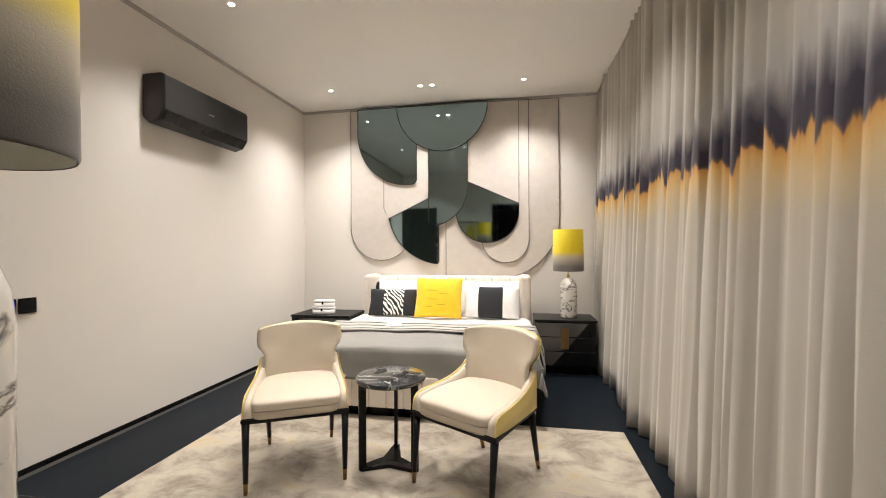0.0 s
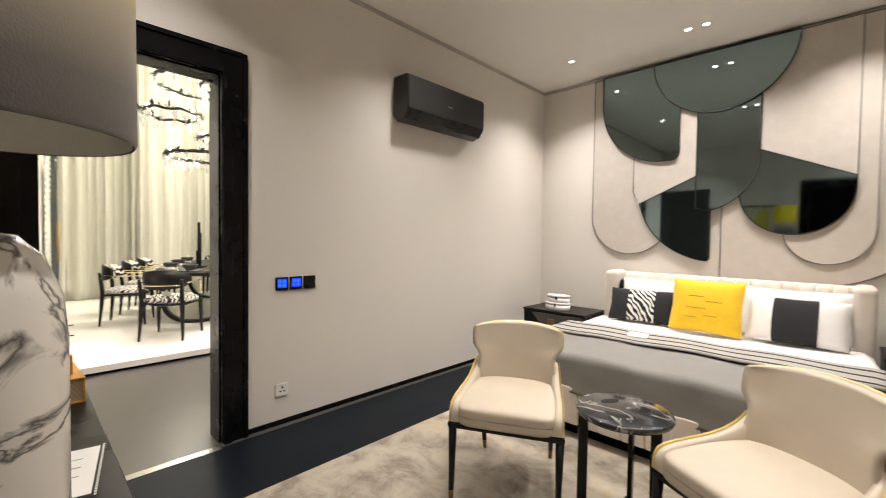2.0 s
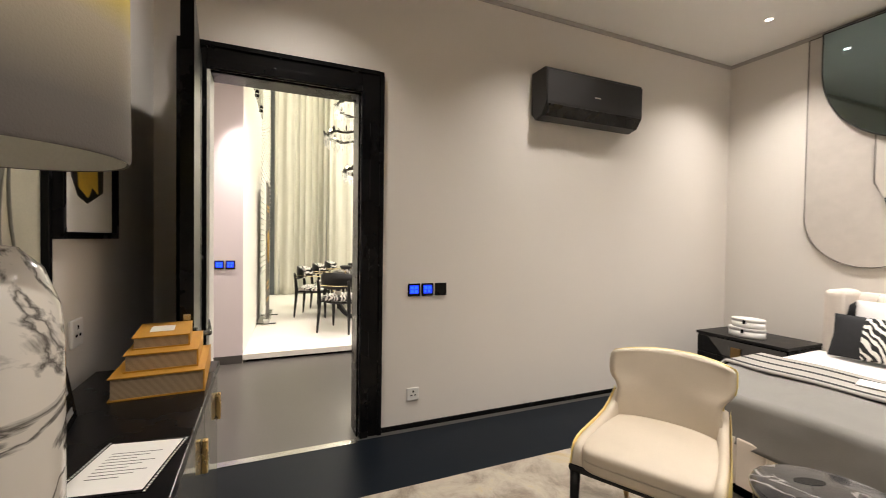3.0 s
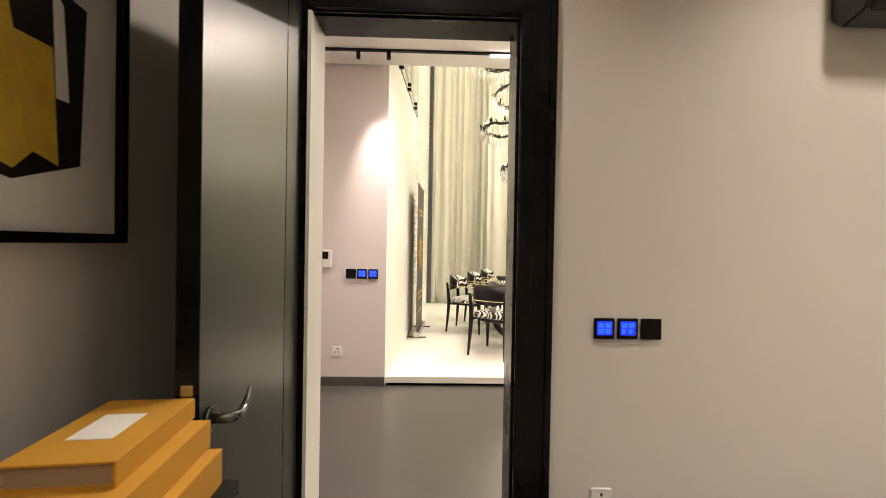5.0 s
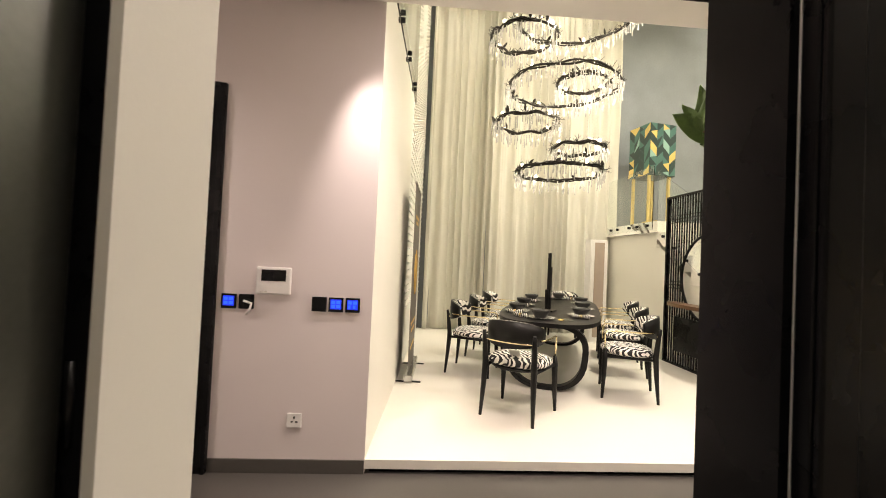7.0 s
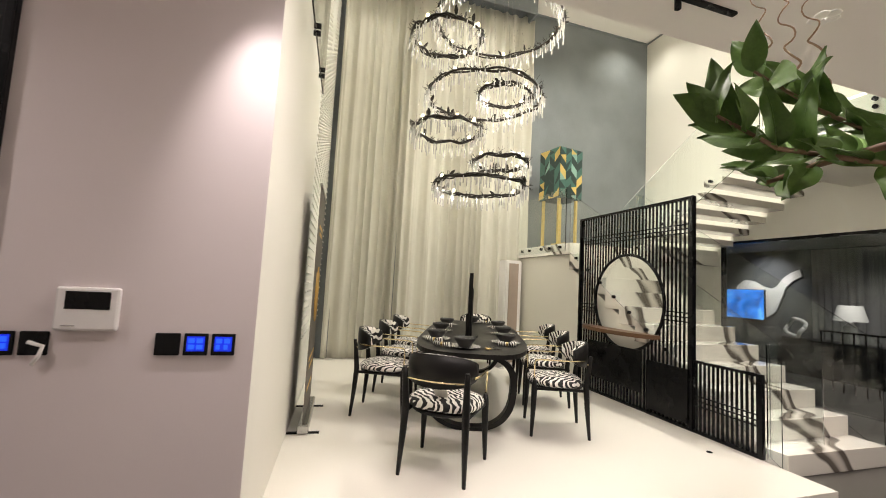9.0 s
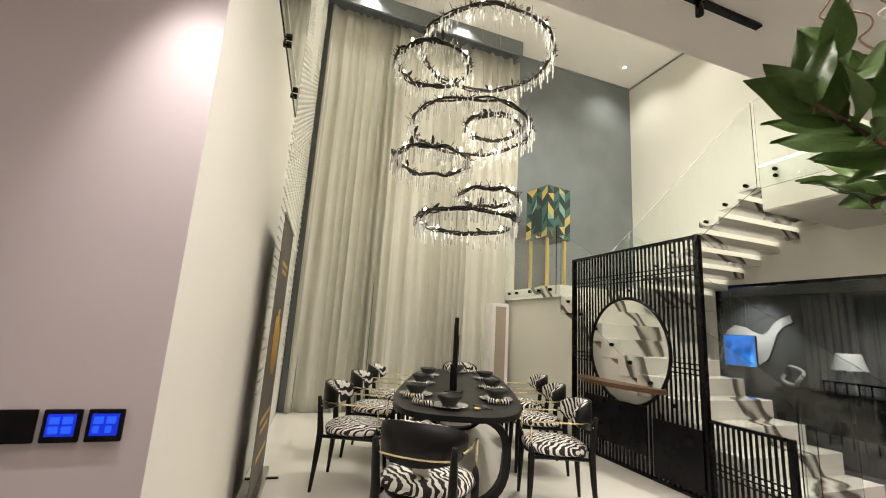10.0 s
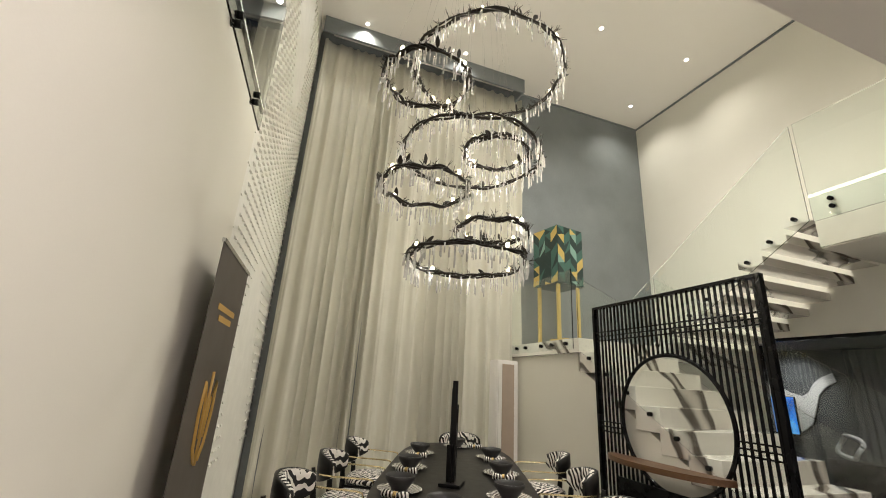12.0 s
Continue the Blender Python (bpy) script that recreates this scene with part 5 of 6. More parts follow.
# ---- dining: chandelier of rings ----
ch = thing("chandelier", "tiered chandelier of twig rings with crystal rods and lit bulbs", "chandelier", (-6.95, 3.05, 0))
rings = [(-6.82, 3.22, 4.55, 0.75), (-6.66, 2.54, 4.10, 0.385), (-7.18, 3.22, 3.76, 0.72), (-6.95, 3.40, 3.72, 0.32), (-6.84, 2.65, 3.12, 0.39), (-6.92, 3.36, 2.86, 0.335), (-7.07, 3.17, 2.58, 0.55)]
rnd = random.Random(11)
rod_mesh = mesh_of("crystal_rod", tube(B(), [(0, 0, 0), (0, 0, 1)], 0.0068, 6), M_CRYSTAL)
bulbs_at = []
for x, y, z, r in rings:
    cx, cy = x + 6.95, y - 3.05
    g = B()
    for strand in range(3):
        n = 72
        p0 = rnd.uniform(0, 6.28)
        pts = []
        for i in range(n + 1):
            a = i * math.tau / n
            rr = r + 0.020 * math.sin(5 * a + p0) + 0.008 * math.sin(13 * a + 2 * p0)
            pts.append((cx + rr * math.cos(a), cy + rr * math.sin(a), z + 0.018 * math.sin(7 * a + p0 * 1.7)))
        tube(g, pts, 0.015 if strand == 0 else 0.010, 6, cap=False)
    ring = part("ring", g, M_TWIGMETAL, ch, "blackened twig ring")
    tw = B()
    for i in range(int(r * 420)):
        a = rnd.uniform(0, math.tau)
        base = Vector((cx + r * math.cos(a), cy + r * math.sin(a), z))
        d = Vector((rnd.uniform(-1, 1), rnd.uniform(-1, 1), rnd.uniform(-0.3, 1.0))).normalized()
        ln = rnd.uniform(0.03, 0.10)
        tip = base + d * ln
        tube(tw, [base, base + d * ln * 0.5 + Vector((0, 0, 0.008)), tip], [0.0042, 0.003, 0.0013], 4, cap=False)
        if rnd.random() < 0.7:
            d2 = (d + Vector((rnd.uniform(-1, 1), rnd.uniform(-1, 1), rnd.uniform(-0.4, 1)))).normalized()
            tube(tw, [base + d * ln * 0.5, base + d * ln * 0.5 + d2 * ln * 0.55], [0.003, 0.0012], 4, cap=False)
    tagged(part("twig_spray", tw, M_TWIGMETAL, ring), kind="stuff")
    for i in range(int(r * 14) + 3):
        a = rnd.uniform(0, math.tau)
        lf = B()
        pts = [(0, 0), (0.017, 0.025), (0.022, 0.055), (0.012, 0.088), (0, 0.105), (-0.012, 0.088), (-0.022, 0.055), (-0.017, 0.025)]
        prism(lf, pts, "y", -0.002, 0.002)
        lf.transform(pose(cx + r * math.cos(a), cy + r * math.sin(a), z + 0.01, rnd.uniform(-50, 50), rnd.uniform(-60, 60), rnd.uniform(0, 360)))
        part("leaf", lf, M_TWIGMETAL, ring)
    for i in range(int(r * 210)):
        a = i * math.tau / int(r * 210) + rnd.uniform(-0.05, 0.05)
        rr = r + rnd.uniform(-0.045, 0.045)
        px, py, zz = cx + rr * math.cos(a), cy + rr * math.sin(a), z - rnd.uniform(0.01, 0.05)
        ln = rnd.uniform(0.07, 0.18)
        rod = new("crystal_rod", rod_mesh)
        rod.parent = ring
        rod.matrix_basis = Matrix.Translation((px, py, zz - ln)) @ Matrix.Diagonal((1, 1, ln, 1))
        rod.visible_shadow = False
    nb = max(4, int(r * 9))
    for i in range(nb):
        a = i * math.tau / nb + 0.4 + cx
        px, py = cx + r * math.cos(a), cy + r * math.sin(a)
        part("bulb", lathe(B(), [(0, 0.052), (0.010, 0.047), (0.0165, 0.034), (0.014, 0.018), (0.007, 0.008), (0, 0.008)], 12, (px, py, z + 0.005)), M_BULB, ring, "small lit bulb")
        if i % 2 == 0:
            bulbs_at.append((px - 6.95, py + 3.05, z + 0.10))
    for k in range(3):
        a = k * math.tau / 3 + cx
        part("cable", tube(B(), [(cx + r * math.cos(a), cy + r * math.sin(a), z), (cx * 0.4 + 0.3 * r * math.cos(a), cy * 0.4 + 0.3 * r * math.sin(a), VH - 0.03)], 0.0008, 4), M_STEEL, ring, "thin steel suspension cable")
part("canopy", lathe(B(), [(0, VH - 0.001), (0.55, VH - 0.001), (0.55, VH - 0.03), (0, VH - 0.03)], 40), M_WHITE, ch)
for x, y, z in bulbs_at[::3]:
    point_lamp("chandelier_bulb", (x, y, z), 30, GREEN)

# ---- dining: curtain, cornice, tower unit ----
curtain("curtain", 3.62, PF + 0.008, 6.66, 0.070, 0.16, 5, M_CURT, "two-storey cream curtain behind the dining table", 0.0, 26).location = (-9.40, 1.49, 0)
dark = structure("wall_reveal", box(B(), -9.499, 1.44, PF, -9.46, 1.62, VH), M_GREYWALL, "narrow dark grey reveal beside the tall curtain", "wall")
corn = thing("curtain_pelmet", "grey boxed pelmet above the tall curtain", "pelmet")
part("front", box(B(), -9.16, 1.46, 6.60, -9.12, 5.02, VH - 0.001), M_GREYWALL, corn)
part("return", box(B(), -9.499, 4.985, 6.60, -9.161, 5.02, VH - 0.001), M_GREYWALL, corn)
tower = thing("tower_air_conditioner", "tall white floor-standing air conditioner with a beige front", "air conditioner", (-8.60, 4.42, PF))
bm = B()
prism(bm, [(-0.13, -0.165), (0.02, -0.165), (0.075, -0.14), (0.075, 0.14), (0.02, 0.165), (-0.13, 0.165)], "z", 0.0, 1.73)
bmesh.ops.bevel(bm, geom=bm.edges[:], offset=0.012, segments=2, affect="EDGES")
part("body", bm, M_WHITE, tower)
part("grille", box(B(), 0.0755, -0.085, 0.10, 0.083, 0.085, 1.68, 0.004), M_BEIGE, tower, "beige fabric grille")
part("foot", box(B(), -0.15, -0.18, 0, 0.09, 0.18, 0.015, 0.004), M_WHITE, tower)

# ---- dining: slatted screen with a round opening ----
SY = 4.92
screen = thing("slatted_screen", "black slatted room divider with a round opening", "screen", (0, SY, PF))
X0, X1, ZT = -7.46, -5.62, 2.31
HCX, HCZ, HR = -6.55, 1.19, 0.565
part("frame_post", box(B(), X0, -0.025, 0, X0 + 0.035, 0.025, ZT, 0.003), M_BLACK, screen)
part("frame_post", box(B(), X1 - 0.035, -0.025, 0, X1, 0.025, ZT, 0.003), M_BLACK, screen)
part("top_rail", box(B(), X0 + 0.035, -0.025, ZT - 0.03, X1 - 0.035, 0.025, ZT, 0.003), M_BLACK, screen)
part("bottom_rail", box(B(), X0 + 0.035, -0.025, 0, X1 - 0.035, 0.025, 0.03, 0.003), M_BLACK, screen)
ns = 34
for i in range(ns):
    x = X0 + 0.035 + (X1 - X0 - 0.07) * (i + 0.5) / ns
    d = abs(x - HCX)
    spans = [(0.03, ZT - 0.03)]
    if d < HR:
        c = math.sqrt(HR * HR - d * d)
        spans = [(0.03, HCZ - c), (HCZ + c, ZT - 0.03)]
    for a, b in spans:
        if b - a > 0.02:
            part("slat", box(B(), x - 0.0095, -0.006, a, x + 0.0095, 0.006, b), M_BLACK, screen)
for zz in (1.93, 1.975, 2.02):
    part("cross_bar", box(B(), X0 + 0.036, -0.0135, zz, X1 - 0.036, -0.0065, zz + 0.013), M_BLACK, screen)
for zz in (1.03, 1.075, 1.12):
    c = math.sqrt(HR * HR - (zz - HCZ) ** 2)
    part("cross_bar", box(B(), X0 + 0.036, -0.0135, zz, HCX - c, -0.0065, zz + 0.013), M_BLACK, screen)
    part("cross_bar", box(B(), HCX + c, -0.0135, zz, X1 - 0.036, -0.0065, zz + 0.013), M_BLACK, screen)
bm = B()
pts = [(HCX + HR * math.cos(i * math.tau / 64), 0, HCZ + HR * math.sin(i * math.tau / 64)) for i in range(65)]
tube(bm, pts, 0.018, 8, cap=False)
part("round_rim", bm, M_BLACK, screen)
part("lower_panel", box(B(), -7.19, -0.040, 0.20, -6.27, -0.023, 0.66, 0.003), M_BLACK, screen, "solid glossy black panel")
part("lower_panel", box(B(), -6.19, -0.040, 0.06, -5.66, -0.023, 0.58, 0.003), M_BLACK, screen, "solid glossy black panel")
shelf = thing("console_shelf", "curved dark walnut shelf fixed across the round opening", "shelf", (HCX - 0.08, SY - 0.03, PF + 0.815))
prof = [(0.62 * math.cos(a), -0.26 * math.sin(a)) for a in np.linspace(0, math.pi, 28)]
part("board", prism(B(), prof, "z", 0.0, 0.045), M_WOODSHELF, shelf)
low_s = thing("slatted_rail", "low black slatted guard beside the stair foot", "screen", (0, SY, PF))
A0, A1 = -5.615, -4.97
part("post", box(B(), A1 - 0.03, -0.02, 0, A1, 0.02, 0.68, 0.003), M_BLACK, low_s)
part("top_rail", box(B(), A0, -0.02, 0.655, A1 - 0.03, 0.02, 0.68, 0.003), M_BLACK, low_s)
part("bottom_rail", box(B(), A0, -0.02, 0.0, A1 - 0.03, 0.02, 0.03, 0.003), M_BLACK, low_s)
for i in range(14):
    x = A0 + 0.02 + 0.0445 * i
    part("slat", box(B(), x - 0.009, -0.006, 0.03, x + 0.009, 0.006, 0.655), M_BLACK, low_s)
for zz in (0.25, 0.295, 0.34):
    part("cross_bar", box(B(), A0, -0.0135, zz, A1 - 0.031, -0.0065, zz + 0.012), M_BLACK, low_s)

# ---- stairs ----
RISE, GO = 0.175, 0.27
stairs = thing("staircase", "white marble staircase with bold dark veins and glass balustrades", "staircase")
for n in range(1, 12):
    nose = -7.80 + GO * (12 - n)
    z = RISE * n
    part("step", box(B(), nose - GO - 0.03, 4.985, max(z - RISE - 0.05, 0.002), nose, 6.20, z, 0.006), M_STAIRMARBLE, stairs, "marble step" if n == 1 else "")
for n in range(4, 12, 1):
    nose = -7.80 + GO * (12 - n)
    part("spigot", tube(B(), [(nose - 0.10, 4.984, RISE * n - 0.07), (nose - 0.10, 4.945, RISE * n - 0.07)], 0.020, 14), M_BLACK, stairs)
poly = [(-4.86 - GO * 2, 0.002), (-7.9, 0.002), (-7.9, 1.72), (-7.8, 1.72), (-4.86 - GO * 2, 0.28)]
part("stringer", prism(B(), poly, "y", 5.01, 6.17), M_CREAM, stairs, "cream painted underside")
part("landing", box(B(), -9.499, 4.955, 1.93, -7.80, 7.955, 2.10, 0.006), M_STAIRMARBLE, stairs, "marble landing")
part("landing_block", box(B(), -9.499, 5.03, 0.002, -7.905, 7.95, 1.929), M_CREAM, stairs, "cream painted block under the landing")
for x in (-9.20, -8.95, -8.55, -8.30, -8.0):
    part("spigot", tube(B(), [(x, 4.954, 2.04), (x, 4.905, 2.04)], 0.022, 14), M_BLACK, stairs)
g = box(B(), -9.45, 4.915, 1.97, -7.85, 4.927, 2.95)
part("glass_panel", g, M_CLEAR, stairs, "clear glass").visible_shadow = False
g = prism(B(), [(-7.80, 2.0), (-4.85, 0.09), (-4.85, 1.05), (-7.80, 3.00)], "y", 6.215, 6.227)
part("glass_panel", g, M_CLEAR, stairs, "clear glass").visible_shadow = False
g = box(B(), -4.955, 4.935, 0.10, -4.945, 5.60, 1.02)
part("glass_panel", g, M_CLEAR, stairs, "clear glass").visible_shadow = False
g = prism(B(), [(-7.80, 1.95), (-4.86, 0.06), (-4.86, 1.02), (-7.80, 2.85)], "y", 4.960, 4.970)
part("glass_panel", g, M_CLEAR, stairs, "clear glass").visible_shadow = False
UPPER = 3.47
for k in range(1, 11):
    nose = -5.97 - 0.265 * (k - 1)
    z = UPPER + 0.022 - 0.163 * k
    part("tread", box(B(), nose - 0.275, 6.40, z - 0.095, nose, 7.959, z, 0.005), M_STAIRMARBLE, stairs, "floating marble tread" if k == 1 else "")
    part("spigot", tube(B(), [(nose - 0.15, 6.399, z - 0.045), (nose - 0.15, 6.345, z - 0.045)], 0.021, 14), M_BLACK, stairs)
g = prism(B(), [(-5.985, 3.22), (-8.5, 1.70), (-8.5, 2.72), (-5.985, 4.30)], "y", 6.348, 6.360)
part("glass_panel", g, M_CLEAR, stairs, "clear glass").visible_shadow = False
slab = thing("gallery_slab", "white gallery floor edge with a light line and glass balustrade", "gallery")
slab["kind"] = "structure"
part("slab", box(B(), -5.959, 6.40, 2.93, -4.431, 7.959, UPPER - 0.01), M_CREAM, slab)
part("fascia", box(B(), -5.955, 6.375, 2.94, -4.44, 6.398, UPPER - 0.012, 0.002), mat("gloss white fascia", (0.74, 0.75, 0.66), 0.12, vary=0.02, coat=0.4), slab, "glossy white fascia")
part("light_line", box(B(), -5.955, 6.372, UPPER - 0.009, -4.44, 6.398, UPPER + 0.013), M_LED, slab, "lit line along the edge")
g = box(B(), -5.95, 6.350, 3.20, -4.44, 6.362, 4.30)
part("glass_panel", g, M_CLEAR, slab, "clear glass").visible_shadow = False
for x in (-5.78, -4.90):
    for zz in (3.30, 3.38):
        part("spigot", tube(B(), [(x, 6.374, zz), (x, 6.335, zz)], 0.021, 14), M_BLACK, slab)

# ---- landing: inlaid cabinet ----
cabinet = thing("inlaid_cabinet", "green and gold geometric inlaid cabinet on tall gold legs", "cabinet", (-8.96, 5.52, 2.10), 10)
part("body", box(B(), -0.265, -0.265, 0.90, 0.265, 0.265, 1.81, 0.004), M_DEEPGREEN, cabinet, "deep green case")
rnd = random.Random(5)
cells = {0: B(), 1: B(), 2: B(), 3: B()}
for face in range(4):
    m = pose(0, 0, 0, 0, 0, 90 * face)
    for i in range(4):
        for j in range(-1, 7):
            a, b, rise = -0.26 + 0.13 * i, 0.905 + 0.150 * j + 0.05 * (i // 2), 0.12 if i % 2 else -0.12
            lo, hi = 0.905, 1.805
            quad = [(a, b), (a + 0.128, b + rise), (a + 0.128, b + rise + 0.147), (a, b + 0.147)]
            halves = [quad] if rnd.random() < 0.45 else [[quad[0], quad[1], quad[2]], [quad[0], quad[2], quad[3]]]
            for t in halves:
                t = [(x, min(max(z, lo), hi)) for x, z in t]
                t = [p for n, p in enumerate(t) if p != t[n - 1]]
                if len(t) < 3 or max(z for x, z in t) - min(z for x, z in t) < 0.01:
                    continue
                k = rnd.choices((0, 1, 2, 3), (0.46, 0.36, 0.07, 0.11))[0]
                d = B()
                prism(d, t, "y", -0.2655, -0.2695)
                d.transform(m)
                merge(cells[k], d)
for k, mt in ((0, M_DEEPGREEN), (1, M_TEAL), (2, M_MINT), (3, M_GOLDLEAF)):
    tagged(part("inlay", cells[k], mt, cabinet), kind="stuff")
for sx in (-1, 1):
    for sy in (-1, 1):
        part("leg", box(B(), sx * 0.20 - 0.022, sy * 0.20 - 0.022, 0, sx * 0.20 + 0.022, sy * 0.20 + 0.022, 0.899, 0.003), M_GOLDLEAF, cabinet, "slender gold leg" if sx + sy == 2 else "")
part("stretcher", box(B(), -0.18, -0.012, 0.10, 0.18, 0.012, 0.125), M_GOLDLEAF, cabinet)

# ---- dining side wall: relief, gallery glass, banner ----
rnd = random.Random(8)
bm = B()
for r in range(62):
    z = 0.75 + r * 0.092
    for c in range(24):
        x = 2.42 + c * 0.112 + (0.05 if r % 2 else 0)
        k = 0.5 + 0.5 * math.sin(1.7 * x + 0.9 * z) * math.cos(0.6 * z - x)
        if x > 5.05 or k < 0.30:
            continue
        w, h, o = 0.046, 0.026, 0.010 + 0.016 * k
        a, b, c2, d, e, f = [bm.verts.new(v) for v in ((x, 0.0125, z), (x + w, 0.0125, z), (x + w, 0.0125, z + h), (x, 0.0125, z + h), (x, 0.0125 - o, z), (x + w, 0.0125 - o, z))]
        for q in ((e, f, c2, d), (a, b, f, e), (a, e, d), (b, c2, f)):
            bm.faces.new(q)
fl = tagged(new("relief_flaps", mesh_of("relief_flaps", bm, M_WHITEPANEL)), "small raised white plaster flaps on the relief wall", "wall relief", kind="stuff")
fl.matrix_basis = wall_frame()
bm = B()
for k in range(26):
    z = 0.1 + k * 0.262
    box(bm, 2.275, 0.004, z, 2.275 + 0.05 + 0.03 * (k % 3), 0.0118, z + 0.24)
pp = tagged(new("relief_edge", mesh_of("relief_edge", bm, M_WHITEPANEL)), "stepped white edge blocks of the relief wall", "wall relief", kind="stuff")
pp.matrix_basis = wall_frame()
gal = thing("glass_balustrade", "clear glass gallery balustrade with black fixings and a light line", "balustrade")
gal.matrix_basis = wall_frame()
part("glass_panel", box(B(), 0.05, -0.035, 3.22, 2.24, -0.023, 4.40), M_CLEAR, gal, "clear glass").visible_shadow = False
part("edge", box(B(), 0.05, -0.022, 3.375, 2.25, -0.002, 3.392), M_BLACK, gal, "dark lower edge")
part("light_line", box(B(), 0.05, -0.020, 3.393, 2.24, -0.006, 3.412), M_LED, gal, "lit line along the gallery floor")
for x in (0.6, 1.25, 1.95):
    for zz in (3.27, 3.33):
        part("fixing", tube(B(), [(x, -0.001, zz), (x, -0.055, zz)], 0.022, 14), M_BLACK, gal)
ban = thing("roll_up_banner", "dark brown roll-up banner with a gold emblem by the wall", "banner")
ban.matrix_basis = Matrix.Translation((0, 0, PF)) @ wall_frame() @ Matrix.Translation((1.62, -0.13, 0))
part("base", box(B(), 0, -0.045, 0.012, 0.86, 0.045, 0.085, 0.012), M_STEEL, ban, "silver cassette base")
for x in (0.06, 0.80):
    part("foot", box(B(), x - 0.015, -0.13, 0, x + 0.015, 0.13, 0.011), M_BLACK, ban)
part("sheet", box(B(), 0.01, 0.004, 0.086, 0.85, 0.007, 2.06), M_BANNER, ban, "printed dark sheet")
part("top_rail", box(B(), 0.0, -0.006, 2.061, 0.86, 0.016, 2.085, 0.004), M_STEEL, ban)
g = B()
for s in (-1, 1):
    tube(g, [(0.43 + s * 0.03, 0.0025, 1.02), (0.43 + s * 0.05, 0.0025, 1.20), (0.43 + s * 0.13, 0.0025, 1.32), (0.43 + s * 0.15, 0.0025, 1.16), (0.43 + s * 0.11, 0.0025, 0.98), (0.43 + s * 0.04, 0.0025, 0.90)], 0.012, 6)
tube(g, [(0.43, 0.0025, 0.88), (0.43, 0.0025, 1.38)], 0.012, 6)
part("emblem", g, M_GOLD, ban, "gold scrolled emblem")
for a, b, z in ((0.20, 0.66, 1.72), (0.26, 0.60, 1.66), (0.14, 0.72, 0.56), (0.22, 0.64, 0.48), (0.18, 0.68, 0.30)):
    part("lettering_bar", box(B(), a, 0.0015, z, b, 0.0038, z + 0.035), M_GOLD, ban)

# ---- hall: potted plant with large leaves ----
plant = thing("potted_plant", "tall potted plant with large glossy green leaves", "plant", (-3.085, 3.675, 0))
part("pot", lathe(B(), [(0, 0), (0.20, 0), (0.23, 0.03), (0.27, 0.50), (0.275, 0.52), (0.25, 0.52), (0.24, 0.46), (0, 0.46)], 36), M_TERRA, plant, "dark round planter")
part("soil", lathe(B(), [(0, 0.465), (0.238, 0.465)], 24), M_BARK, plant)
part("trunk", tube(B(), [(0, 0, 0.46), (0.02, -0.03, 0.9), (-0.03, -0.06, 1.4), (-0.05, -0.12, 1.75)], [0.035, 0.030, 0.026, 0.02], 10), M_BARK, plant)


def leaf_mesh(length, width, curl, fold, seed):
    rnd = random.Random(seed)
    bm = B()
    n, m = 12, 6
    rows = []
    for i in range(n + 1):
        t = i / n
        w = width * math.sin(math.pi * min(t ** 0.8 * 0.97 + 0.03, 1)) ** 0.85 * (1 - 0.30 * t)
        y = length * t
        zc = -curl * length * t * t + 0.05 * length * t
        row = []
        for j in range(m + 1):
            u = -1 + 2 * j / m
            row.append((u * w, y, zc + fold * abs(u) * w + 0.010 * math.sin(9 * t + 3 * u + seed) * abs(u)))
        rows.append(row)
    for off in (0.0,):
        vs = [[bm.verts.new(p) for p in r] for r in rows]
        for a, b in zip(vs, vs[1:]):
            for j in range(m):
                bm.faces.new((a[j], a[j + 1], b[j + 1], b[j])).smooth = True
    tube(bm, [(0, -0.03, 0.0), (0, 0.0, 0.0)] + [(0, length * t, -curl * length * t * t + 0.05 * length * t - 0.001) for t in (0.3, 0.6, 0.9)], [0.004, 0.004, 0.0035, 0.0025, 0.0012], 5)
    return mesh_of("leaf", bm, M_LEAF)


leaf_kinds = [leaf_mesh(0.24, 0.060, 0.35, 0.30, 1), leaf_mesh(0.29, 0.072, 0.22, 0.22, 2), leaf_mesh(0.20, 0.052, 0.5, 0.35, 3), leaf_mesh(0.27, 0.070, 0.15, 0.28, 4)]
rnd = random.Random(21)
limbs = [[(-0.05, -0.12, 1.75), (-0.18, -0.50, 1.84), (-0.31, -0.92, 1.88), (-0.35, -1.14, 1.97)],
         [(-0.05, -0.12, 1.75), (-0.25, -0.35, 1.95), (-0.38, -0.60, 2.10), (-0.43, -0.86, 2.22)],
         [(-0.05, -0.12, 1.75), (-0.30, -0.10, 1.95), (-0.55, -0.12, 2.05), (-0.68, -0.10, 2.10)],
         [(-0.05, -0.12, 1.75), (0.05, 0.2, 2.0), (0.0, 0.45, 2.2), (-0.1, 0.6, 2.35)],
         [(-0.18, -0.55, 1.92), (-0.34, -0.70, 1.86), (-0.42, -0.82, 1.80)]]
